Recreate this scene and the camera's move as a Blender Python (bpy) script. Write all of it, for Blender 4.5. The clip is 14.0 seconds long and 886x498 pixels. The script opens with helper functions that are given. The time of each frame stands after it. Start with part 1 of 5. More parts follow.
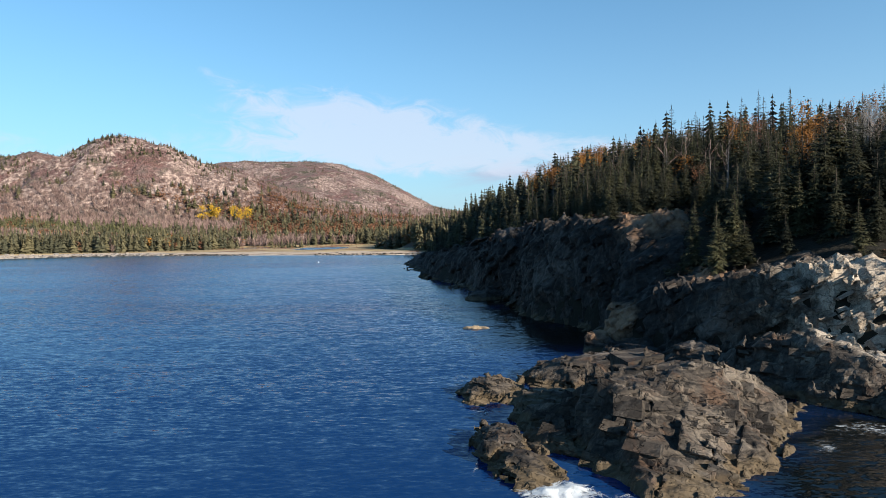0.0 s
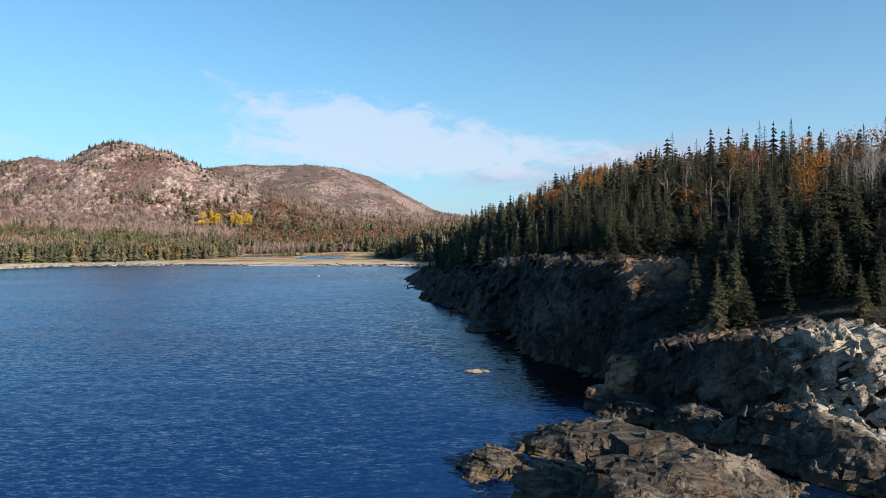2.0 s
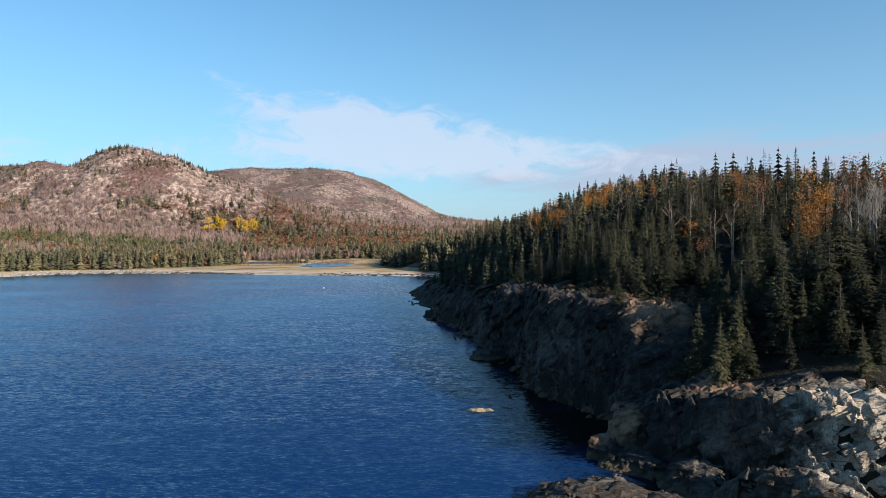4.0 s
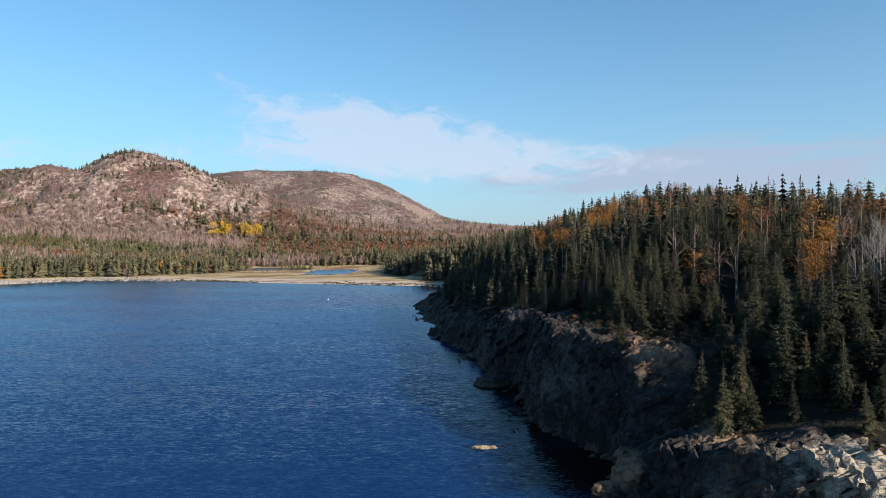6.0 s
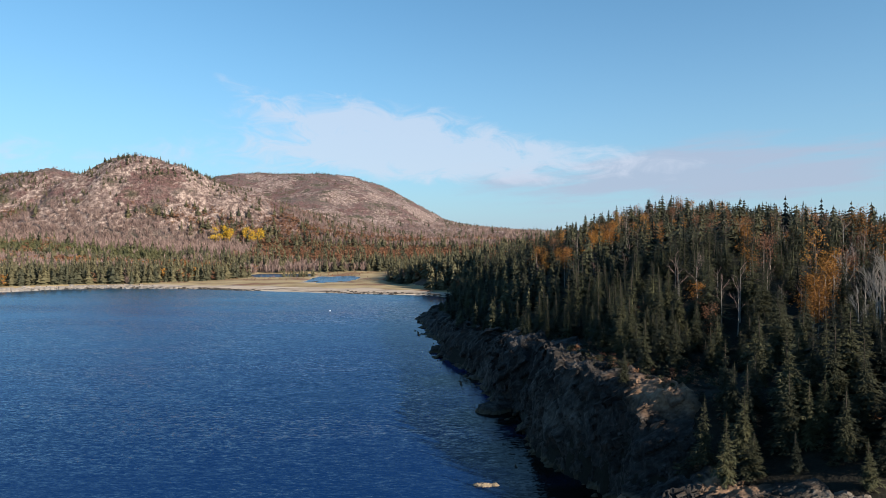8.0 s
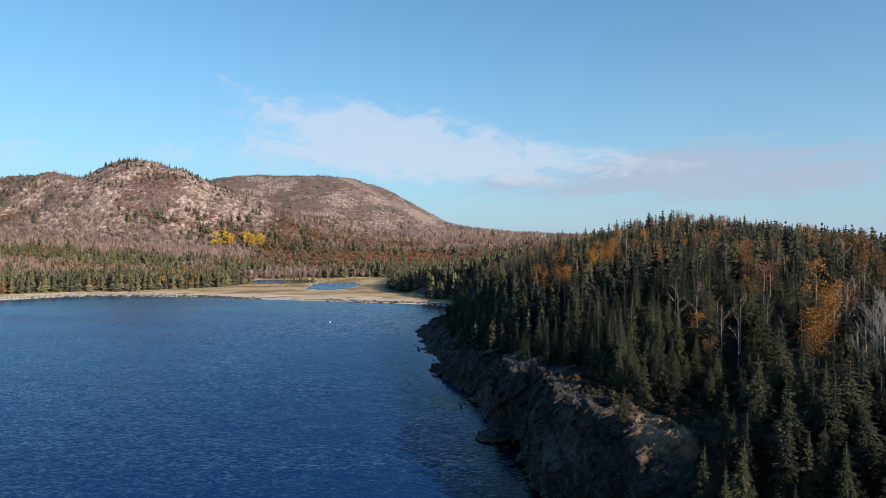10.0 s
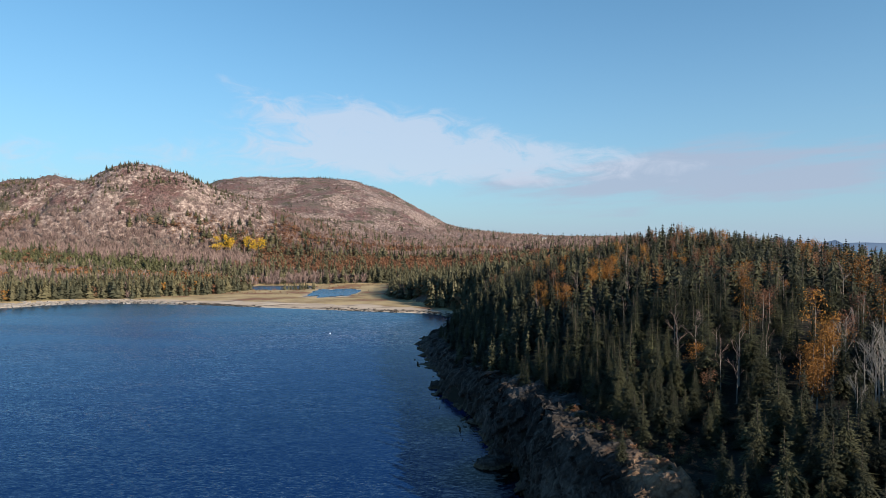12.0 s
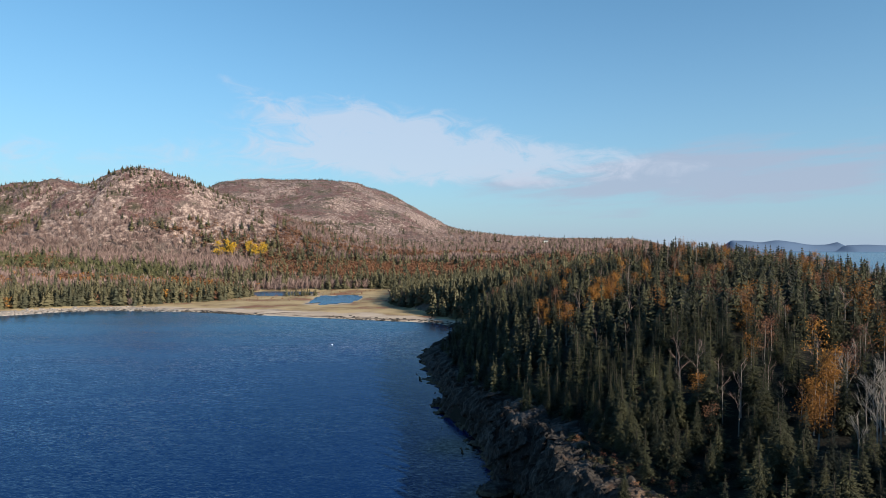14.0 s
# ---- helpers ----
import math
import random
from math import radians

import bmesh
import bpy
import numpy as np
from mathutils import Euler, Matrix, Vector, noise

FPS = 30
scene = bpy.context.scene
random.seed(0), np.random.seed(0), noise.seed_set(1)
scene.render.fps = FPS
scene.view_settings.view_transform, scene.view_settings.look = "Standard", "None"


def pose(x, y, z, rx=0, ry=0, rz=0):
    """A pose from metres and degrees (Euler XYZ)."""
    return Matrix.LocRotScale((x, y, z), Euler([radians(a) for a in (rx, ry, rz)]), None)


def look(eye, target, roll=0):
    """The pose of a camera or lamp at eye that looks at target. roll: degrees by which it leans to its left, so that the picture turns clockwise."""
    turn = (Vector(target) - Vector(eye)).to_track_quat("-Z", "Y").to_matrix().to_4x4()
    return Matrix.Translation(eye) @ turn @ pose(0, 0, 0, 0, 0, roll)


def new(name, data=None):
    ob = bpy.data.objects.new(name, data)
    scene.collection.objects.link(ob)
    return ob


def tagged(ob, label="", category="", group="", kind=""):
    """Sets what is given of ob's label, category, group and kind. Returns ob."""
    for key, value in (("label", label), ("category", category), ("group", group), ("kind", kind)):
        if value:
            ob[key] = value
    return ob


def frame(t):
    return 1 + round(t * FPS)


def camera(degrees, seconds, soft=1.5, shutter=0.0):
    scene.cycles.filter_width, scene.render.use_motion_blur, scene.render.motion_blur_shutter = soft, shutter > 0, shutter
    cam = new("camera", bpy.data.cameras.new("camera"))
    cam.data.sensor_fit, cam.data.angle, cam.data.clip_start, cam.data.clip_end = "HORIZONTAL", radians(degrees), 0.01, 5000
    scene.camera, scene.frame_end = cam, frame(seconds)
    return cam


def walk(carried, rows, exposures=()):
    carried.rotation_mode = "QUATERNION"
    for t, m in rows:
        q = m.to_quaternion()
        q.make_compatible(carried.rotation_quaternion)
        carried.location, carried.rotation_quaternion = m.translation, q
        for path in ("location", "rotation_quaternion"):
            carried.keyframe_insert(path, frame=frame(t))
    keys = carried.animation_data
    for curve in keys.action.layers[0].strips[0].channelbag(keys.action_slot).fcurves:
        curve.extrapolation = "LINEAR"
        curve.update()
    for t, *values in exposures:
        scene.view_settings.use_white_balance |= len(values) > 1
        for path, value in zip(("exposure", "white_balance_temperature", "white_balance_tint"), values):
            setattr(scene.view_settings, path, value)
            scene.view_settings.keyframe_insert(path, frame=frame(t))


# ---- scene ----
cam = camera(69.5, 14.0, soft=0.6)
EXPOSURE = 1.0
PATH = [
    (0, (-0.630, 0.110, 14.628), (-0.705, 10.106, 14.384), -0.76),
    (0.5, (-0.653, 0.404, 16.224), (-0.715, 10.401, 15.991), -0.74),
    (1, (-0.634, 0.542, 17.789), (-0.694, 10.539, 17.566), -0.71),
    (1.5, (-0.591, 0.562, 19.324), (-0.658, 10.560, 19.110), -0.68),
    (2, (-0.541, 0.496, 20.832), (-0.621, 10.494, 20.626), -0.63),
    (2.5, (-0.493, 0.372, 22.315), (-0.590, 10.370, 22.117), -0.58),
    (3, (-0.457, 0.214, 23.775), (-0.573, 10.211, 23.584), -0.53),
    (5.5, (-0.508, -0.539, 30.847), (-0.712, 9.458, 30.690), -0.25),
    (6, (-0.550, -0.617, 32.238), (-0.766, 9.380, 32.087), -0.20),
    (6.5, (-0.591, -0.662, 33.628), (-0.818, 9.334, 33.484), -0.16),
    (7, (-0.626, -0.676, 35.021), (-0.860, 9.320, 34.882), -0.12),
    (7.5, (-0.649, -0.661, 36.418), (-0.889, 9.335, 36.284), -0.09),
    (8, (-0.655, -0.622, 37.822), (-0.899, 9.374, 37.693), -0.06),
    (10.5, (-0.365, -0.294, 44.998), (-0.620, 9.702, 44.884), 0.03),
    (11, (-0.260, -0.255, 46.466), (-0.517, 9.741, 46.354), 0.05),
    (11.5, (-0.158, -0.243, 47.942), (-0.419, 9.753, 47.831), 0.06),
    (12, (-0.076, -0.264, 49.424), (-0.341, 9.732, 49.315), 0.07),
    (12.5, (-0.034, -0.326, 50.908), (-0.304, 9.670, 50.801), 0.09),
    (13, (-0.057, -0.432, 52.390), (-0.333, 9.564, 52.285), 0.11),
    (13.5, (-0.177, -0.585, 53.865), (-0.458, 9.411, 53.763), 0.14),
    (14, (-0.428, -0.787, 55.327), (-0.714, 9.208, 55.228), 0.17),
]
walk(cam, [(t, look(eye, target, roll)) for t, eye, target, roll in PATH], [(0.0, EXPOSURE + 0.14), (3.0, EXPOSURE + 0.09), (8.0, EXPOSURE), (14.0, EXPOSURE - 0.10)])

# ---- world and sun ----
SUN_AZ, SUN_EL = 130.0, 22.0          # degrees clockwise from the view's way ahead (+y), and above the horizon


def sun_way():
    a, e = radians(SUN_AZ), radians(SUN_EL)
    return Vector((math.sin(a) * math.cos(e), math.cos(a) * math.cos(e), math.sin(e)))


def build_world():
    world = bpy.data.worlds.new("sky")
    scene.world = world
    world.use_nodes = True
    nt = world.node_tree
    nt.nodes.clear()
    N, L = nt.nodes.new, nt.links.new
    out, bg, sky = N("ShaderNodeOutputWorld"), N("ShaderNodeBackground"), N("ShaderNodeTexSky")
    sky.sky_type, sky.sun_disc = "NISHITA", False
    sky.sun_elevation, sky.sun_rotation = radians(SUN_EL), radians(SUN_AZ)
    sky.air_density, sky.dust_density, sky.ozone_density = 1.0, 0.0, 3.0
    bg.inputs["Strength"].default_value = 0.075
    # thin bands of fair-weather cloud low over the land
    coord, sep = N("ShaderNodeTexCoord"), N("ShaderNodeSeparateXYZ")
    L(coord.outputs["Generated"], sep.inputs[0])

    def m(op, a, b=None, c=None):
        n = N("ShaderNodeMath")
        n.operation = op
        for k, v in enumerate((a, b, c)):
            if v is None:
                continue
            if isinstance(v, (int, float)):
                n.inputs[k].default_value = v
            else:
                L(v, n.inputs[k])
        return n.outputs[0]

    az = m("ARCTAN2", sep.outputs[0], sep.outputs[1])
    el = m("ARCSINE", sep.outputs[2])
    comb = N("ShaderNodeCombineXYZ")
    L(m("MULTIPLY", az, 5.5), comb.inputs[0])
    L(m("MULTIPLY", el, 13.0), comb.inputs[1])
    n1 = N("ShaderNodeTexNoise")
    n1.inputs["Scale"].default_value, n1.inputs["Detail"].default_value, n1.inputs["Roughness"].default_value = 2.6, 10.0, 0.64
    n1.inputs["Distortion"].default_value = 0.9
    L(comb.outputs[0], n1.inputs["Vector"])

    def hump(az0, el0, wa, we, slope=0.0):
        u = m("DIVIDE", m("SUBTRACT", az, az0), wa)
        v = m("DIVIDE", m("SUBTRACT", m("SUBTRACT", el, el0), m("MULTIPLY", m("SUBTRACT", az, az0), slope)), we)
        r = m("ADD", m("MULTIPLY", u, u), m("MULTIPLY", v, v))
        return m("POWER", 2.718, m("MULTIPLY", r, -1.0))

    cover = m("MULTIPLY", hump(-0.13, 0.172, 0.25, 0.062, -0.10), 1.25)
    cover = m("ADD", cover, m("MULTIPLY", hump(0.10, 0.118, 0.45, 0.040, -0.03), 0.95))
    cover = m("ADD", cover, m("MULTIPLY", hump(-0.40, 0.250, 0.12, 0.016, -0.35), 0.45))
    cover = m("ADD", cover, m("MULTIPLY", hump(-0.60, 0.10, 0.30, 0.06), 0.75))
    mask = N("ShaderNodeMapRange")
    mask.interpolation_type = "SMOOTHSTEP"
    mask.inputs["From Min"].default_value, mask.inputs["From Max"].default_value = 0.39, 0.80
    L(m("MULTIPLY", n1.outputs["Fac"], m("MULTIPLY", cover, 1.25)), mask.inputs["Value"])
    mix = N("ShaderNodeMix")
    mix.data_type = "RGBA"
    L(m("MULTIPLY", mask.outputs[0], 0.66), mix.inputs["Factor"])
    tone = N("ShaderNodeMix")
    tone.data_type, tone.blend_type = "RGBA", "MULTIPLY"
    tone.inputs["Factor"].default_value = 1.0
    L(sky.outputs[0], tone.inputs[6])
    tone.inputs[7].default_value = (0.60, 1.06, 1.13, 1)
    haze = N("ShaderNodeMix")
    haze.data_type = "RGBA"
    L(m("MULTIPLY", m("POWER", 2.718, m("MULTIPLY", m("MAXIMUM", el, 0.0), -5.0)), 0.92), haze.inputs["Factor"])
    L(tone.outputs[2], haze.inputs[6])
    haze.inputs[7].default_value = (2.7, 3.35, 4.55, 1)
    # a veil of grey stratus over the open sea
    n2 = N("ShaderNodeTexNoise")
    n2.inputs["Scale"].default_value, n2.inputs["Detail"].default_value, n2.inputs["Roughness"].default_value = 1.5, 7.0, 0.55
    wide = N("ShaderNodeCombineXYZ")
    L(m("MULTIPLY", az, 3.0), wide.inputs[0])
    L(m("ADD", m("MULTIPLY", el, 22.0), m("MULTIPLY", az, -1.6)), wide.inputs[1])
    L(wide.outputs[0], n2.inputs["Vector"])
    grey = N("ShaderNodeMapRange")
    grey.interpolation_type = "SMOOTHSTEP"
    grey.inputs["From Min"].default_value, grey.inputs["From Max"].default_value = 0.34, 0.62
    L(m("MULTIPLY", n2.outputs["Fac"], m("ADD", hump(0.62, 0.125, 0.45, 0.085, 0.10), m("MULTIPLY", hump(0.15, 0.09, 0.35, 0.06), 0.8))), grey.inputs["Value"])
    veil = N("ShaderNodeMix")
    veil.data_type = "RGBA"
    L(m("MULTIPLY", grey.outputs[0], 0.75), veil.inputs["Factor"])
    L(haze.outputs[2], veil.inputs[6])
    veil.inputs[7].default_value = (3.05, 3.45, 4.5, 1)
    L(veil.outputs[2], mix.inputs[6])
    mix.inputs[7].default_value = (4.5, 4.95, 5.9, 1)
    L(mix.outputs[2], bg.inputs["Color"])
    L(bg.outputs[0], out.inputs["Surface"])


build_world()
sun = new("sun", bpy.data.lights.new("sun", "SUN"))
sun.data.energy, sun.data.angle, sun.data.color = 5.0, radians(0.5), (1.0, 0.88, 0.72)
sun.matrix_world = look(sun_way() * 100, (0, 0, 0))


# ---- materials ----
class Mat:
    """A small builder of node materials."""

    def __init__(self, name, rough=0.8):
        self.m = bpy.data.materials.new(name)
        self.m.use_nodes = True
        self.nt = self.m.node_tree
        self.b = self.nt.nodes["Principled BSDF"]
        self.b.inputs["Roughness"].default_value = rough
        self.b.inputs["Specular IOR Level"].default_value = 0.3
        geo = self.nt.nodes.new("ShaderNodeNewGeometry")
        self.pos, self.island = geo.outputs["Position"], geo.outputs["Random Per Island"]
        self.normal = geo.outputs["Normal"]

    def link(self, a, b):
        self.nt.links.new(a, b)

    def scaled(self, sx, sy, sz, vec=None, rot=(0, 0, 0)):
        n = self.nt.nodes.new("ShaderNodeMapping")
        n.inputs["Scale"].default_value = (sx, sy, sz)
        n.inputs["Rotation"].default_value = rot
        self.link(vec or self.pos, n.inputs["Vector"])
        return n.outputs[0]

    def noise(self, scale, detail=5.0, rough=0.55, vec=None, distort=0.0):
        n = self.nt.nodes.new("ShaderNodeTexNoise")
        n.inputs["Scale"].default_value, n.inputs["Detail"].default_value = scale, detail
        n.inputs["Roughness"].default_value, n.inputs["Distortion"].default_value = rough, distort
        self.link(vec or self.pos, n.inputs["Vector"])
        return n.outputs["Fac"]

    def voronoi(self, scale, feature="DISTANCE_TO_EDGE", vec=None):
        n = self.nt.nodes.new("ShaderNodeTexVoronoi")
        n.feature = feature
        n.inputs["Scale"].default_value = scale
        self.link(vec or self.pos, n.inputs["Vector"])
        return n.outputs["Distance"]

    def wobbled(self, vec, scale, amount):
        n = self.nt.nodes.new("ShaderNodeTexNoise")
        n.inputs["Scale"].default_value, n.inputs["Detail"].default_value = scale, 4.0
        self.link(vec, n.inputs["Vector"])
        w = self.nt.nodes.new("ShaderNodeVectorMath")
        w.operation = "MULTIPLY_ADD"
        self.link(n.outputs["Color"], w.inputs[0])
        w.inputs[1].default_value = (amount, amount, amount)
        self.link(vec, w.inputs[2])
        return w.outputs[0]

    def ramp(self, fac, *stops):
        n = self.nt.nodes.new("ShaderNodeValToRGB")
        el = n.color_ramp.elements
        while len(el) < len(stops):
            el.new(0.5)
        for e, (p, c) in zip(el, stops):
            e.position, e.color = p, (c, c, c, 1) if isinstance(c, (int, float)) else (*c, 1)
        self.link(fac, n.inputs[0])
        return n.outputs[0]

    def mix(self, fac, a, b, mode="MIX"):
        n = self.nt.nodes.new("ShaderNodeMix")
        n.data_type, n.blend_type = "RGBA", mode
        for sock, v in ((n.inputs["Factor"], fac), (n.inputs[6], a), (n.inputs[7], b)):
            if isinstance(v, (int, float)):
                sock.default_value = v
            elif isinstance(v, tuple):
                sock.default_value = (*v, 1)
            else:
                self.link(v, sock)
        return n.outputs[2]

    def math(self, op, a, b=0.0):
        n = self.nt.nodes.new("ShaderNodeMath")
        n.operation = op
        for sock, v in zip(n.inputs, (a, b)):
            if isinstance(v, (int, float)):
                sock.default_value = v
            else:
                self.link(v, sock)
        return n.outputs[0]

    def attr(self, name):
        n = self.nt.nodes.new("ShaderNodeAttribute")
        n.attribute_name = name
        return n.outputs["Fac"]

    def object_random(self):
        return self.nt.nodes.new("ShaderNodeObjectInfo").outputs["Random"]

    def part_of(self, axis, vec=None):
        n = self.nt.nodes.new("ShaderNodeSeparateXYZ")
        self.link(vec or self.pos, n.inputs[0])
        return n.outputs[axis]

    def bump(self, height, strength, dist, normal=None):
        n = self.nt.nodes.new("ShaderNodeBump")
        n.inputs["Strength"].default_value, n.inputs["Distance"].default_value = strength, dist
        self.link(height, n.inputs["Height"])
        if normal is not None:
            self.link(normal, n.inputs["Normal"])
        self.link(n.outputs[0], self.b.inputs["Normal"])

    def colour(self, c, tone=0.67):
        self.link(self.mix(1.0, c, (tone, tone, tone), "MULTIPLY"), self.b.inputs["Base Color"])
        return self

    def roughness(self, v):
        self.link(v, self.b.inputs["Roughness"])


def rock_material():
    k = Mat("shore_rock", 0.82)
    strata = k.scaled(0.32, 2.0, 0.9, rot=(0.7, 0.3, 0.6))
    big, mid = k.noise(0.10, 3), k.noise(0.9, 6, 0.6, strata, 0.6)
    grain = k.noise(7.0, 6, 0.7)
    c = k.ramp(mid, (0.30, (0.022, 0.019, 0.018)), (0.45, (0.068, 0.057, 0.048)), (0.57, (0.13, 0.112, 0.094)), (0.72, (0.32, 0.275, 0.23)))
    rust = k.ramp(k.noise(0.35, 5, 0.6, distort=1.0), (0.54, 0.0), (0.68, 1.0))
    c = k.mix(k.math("MULTIPLY", rust, 0.45), c, (0.22, 0.11, 0.055))
    # pale granite round the high ledge, lightened to match its sunlit top
    off = k.nt.nodes.new("ShaderNodeVectorMath")
    off.operation = "DISTANCE"
    k.link(k.pos, off.inputs[0])
    off.inputs[1].default_value = (39.5, 57.0, 11.0)
    pale_reach = k.math("ADD", k.math("DIVIDE", off.outputs["Value"], 25.0), k.math("MULTIPLY", k.math("SUBTRACT", k.noise(0.35, 4), 0.5), 0.9))
    pale = k.math("MAXIMUM", k.ramp(pale_reach, (0.26, 1.0), (0.44, 0.0)), k.math("MULTIPLY", k.ramp(big, (0.56, 0.0), (0.66, 1.0)), 0.4))
    c = k.mix(k.math("MULTIPLY", pale, 0.85), c, k.mix(mid, (0.30, 0.22, 0.16), (0.86, 0.80, 0.70)))
    c = k.mix(0.7, c, k.ramp(grain, (0.3, 0.25), (0.7, 1.1)), "MULTIPLY")
    # open joints, with the shade of deep cracks put into the colour
    gaps = []
    for size, thin, deep in ((0.45, 0.022, 0.6), (1.3, 0.030, 0.35)):
        split = k.voronoi(size, "DISTANCE_TO_EDGE", k.wobbled(k.scaled(0.5, 1.5, 1.6, rot=(0.30, -0.22, 0.5)), 1.6, 0.9))
        gap = k.ramp(split, (0.0, 1.0), (thin, 0.0))
        gaps.append(gap)
        c = k.mix(k.math("MULTIPLY", gap, deep), c, (0.012, 0.010, 0.009))
    # the cliffs round the cove: darker rock, deepened further to stand in for shade
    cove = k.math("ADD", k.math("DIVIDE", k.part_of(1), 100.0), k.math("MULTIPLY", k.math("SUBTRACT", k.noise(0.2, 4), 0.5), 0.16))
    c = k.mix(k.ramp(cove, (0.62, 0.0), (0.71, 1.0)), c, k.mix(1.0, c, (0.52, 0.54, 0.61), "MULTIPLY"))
    # the wave-washed outcrop is toned darker than the rock behind it
    washed = k.ramp(cove, (0.49, 1.0), (0.55, 0.0))
    c = k.mix(washed, c, k.mix(1.0, c, (0.76, 0.76, 0.77), "MULTIPLY"))
    # rust-tan slabs along the point, coloured bright to stand in for direct sun
    for place, size in (((18.8, 78.3, 4.2), 4.0), ((31.0, 74.0, 10.3), 4.4), ((30.0, 92.5, 17.5), 7.5)):
        spot = k.nt.nodes.new("ShaderNodeVectorMath")
        spot.operation = "DISTANCE"
        k.link(k.pos, spot.inputs[0])
        spot.inputs[1].default_value = place
        warm = k.math("ADD", k.math("DIVIDE", spot.outputs["Value"], size), k.math("MULTIPLY", k.math("SUBTRACT", k.noise(0.5, 4), 0.5), 1.0))
        c = k.mix(k.ramp(warm, (0.6, 0.9), (1.0, 0.0)), c, k.mix(mid, (0.20, 0.10, 0.055), (0.56, 0.38, 0.25)))
    # each block has its own weathering
    own = k.math("FRACT", k.math("ADD", k.object_random(), k.island))
    c = k.mix(1.0, c, k.ramp(own, (0.0, (0.80, 0.80, 0.82)), (0.5, (0.98, 0.96, 0.95)), (1.0, (1.22, 1.16, 1.08))), "MULTIPLY")
    # rockweed and barnacles between the tide marks
    z = k.math("ADD", k.part_of(2), k.math("MULTIPLY", k.math("SUBTRACT", k.noise(0.8, 3), 0.5), 1.6))
    tide = k.ramp(z, (0.55, 1.0), (0.95, 0.0))
    c = k.mix(k.math("MULTIPLY", tide, 0.5), c, (0.15, 0.108, 0.056))
    k.colour(c, 0.68)
    fold = k.noise(2.6, 5, 0.65, k.scaled(0.35, 2.2, 0.9, rot=(0.9, 0.35, 0.7)), 0.4)
    h = k.math("ADD", k.math("MULTIPLY", grain, 0.22), k.math("ADD", k.math("MULTIPLY", mid, 0.7), k.math("MULTIPLY", fold, 0.55)))
    h = k.math("SUBTRACT", h, k.math("ADD", k.math("MULTIPLY", gaps[0], 0.9), k.math("MULTIPLY", gaps[1], 0.5)))
    # each joint face catches the light its own way
    lean = None
    for scale, amount in ((0.55, 0.26), (1.9, 0.24)):
        v = k.nt.nodes.new("ShaderNodeTexVoronoi")
        v.inputs["Scale"].default_value = scale
        k.link(k.scaled(0.42, 1.9, 0.85, rot=(0.7, 0.3, 0.6)), v.inputs["Vector"])
        w = k.nt.nodes.new("ShaderNodeVectorMath")
        w.operation = "MULTIPLY_ADD"
        k.link(v.outputs["Color"], w.inputs[0])
        w.inputs[1].default_value = (amount, amount, amount)
        if lean is None:
            k.link(k.normal, w.inputs[2])
        else:
            k.link(lean, w.inputs[2])
        s = k.nt.nodes.new("ShaderNodeVectorMath")
        s.operation = "SUBTRACT"
        k.link(w.outputs[0], s.inputs[0])
        s.inputs[1].default_value = (amount / 2, amount / 2, amount / 2)
        lean = s.outputs[0]
    unit = k.nt.nodes.new("ShaderNodeVectorMath")
    unit.operation = "NORMALIZE"
    k.link(lean, unit.inputs[0])
    k.bump(h, 0.9, 0.14, unit.outputs[0])
    return k.m


def foliage(name, dark, light, source, rough=0.75):
    """Leaves or needles: source gives each tree its own tone, the island each spray."""
    k = Mat(name, rough)
    t = k.attr("tint") if source == "tint" else k.object_random()
    c = k.mix(t, dark, light)
    c = k.mix(0.7, c, k.ramp(k.island, (0.0, 0.62), (1.0, 1.18)), "MULTIPLY")
    c = k.mix(0.35, c, k.ramp(k.noise(0.6, 2), (0.3, 0.5), (0.7, 1.1)), "MULTIPLY")
    k.colour(c)
    k.b.inputs["Specular IOR Level"].default_value = 0.2
    return k.m


def bark(name, a, b):
    k = Mat(name, 0.9)
    k.colour(k.mix(k.noise(4.0, 5, vec=k.scaled(2, 2, 0.5)), a, b))
    return k.m


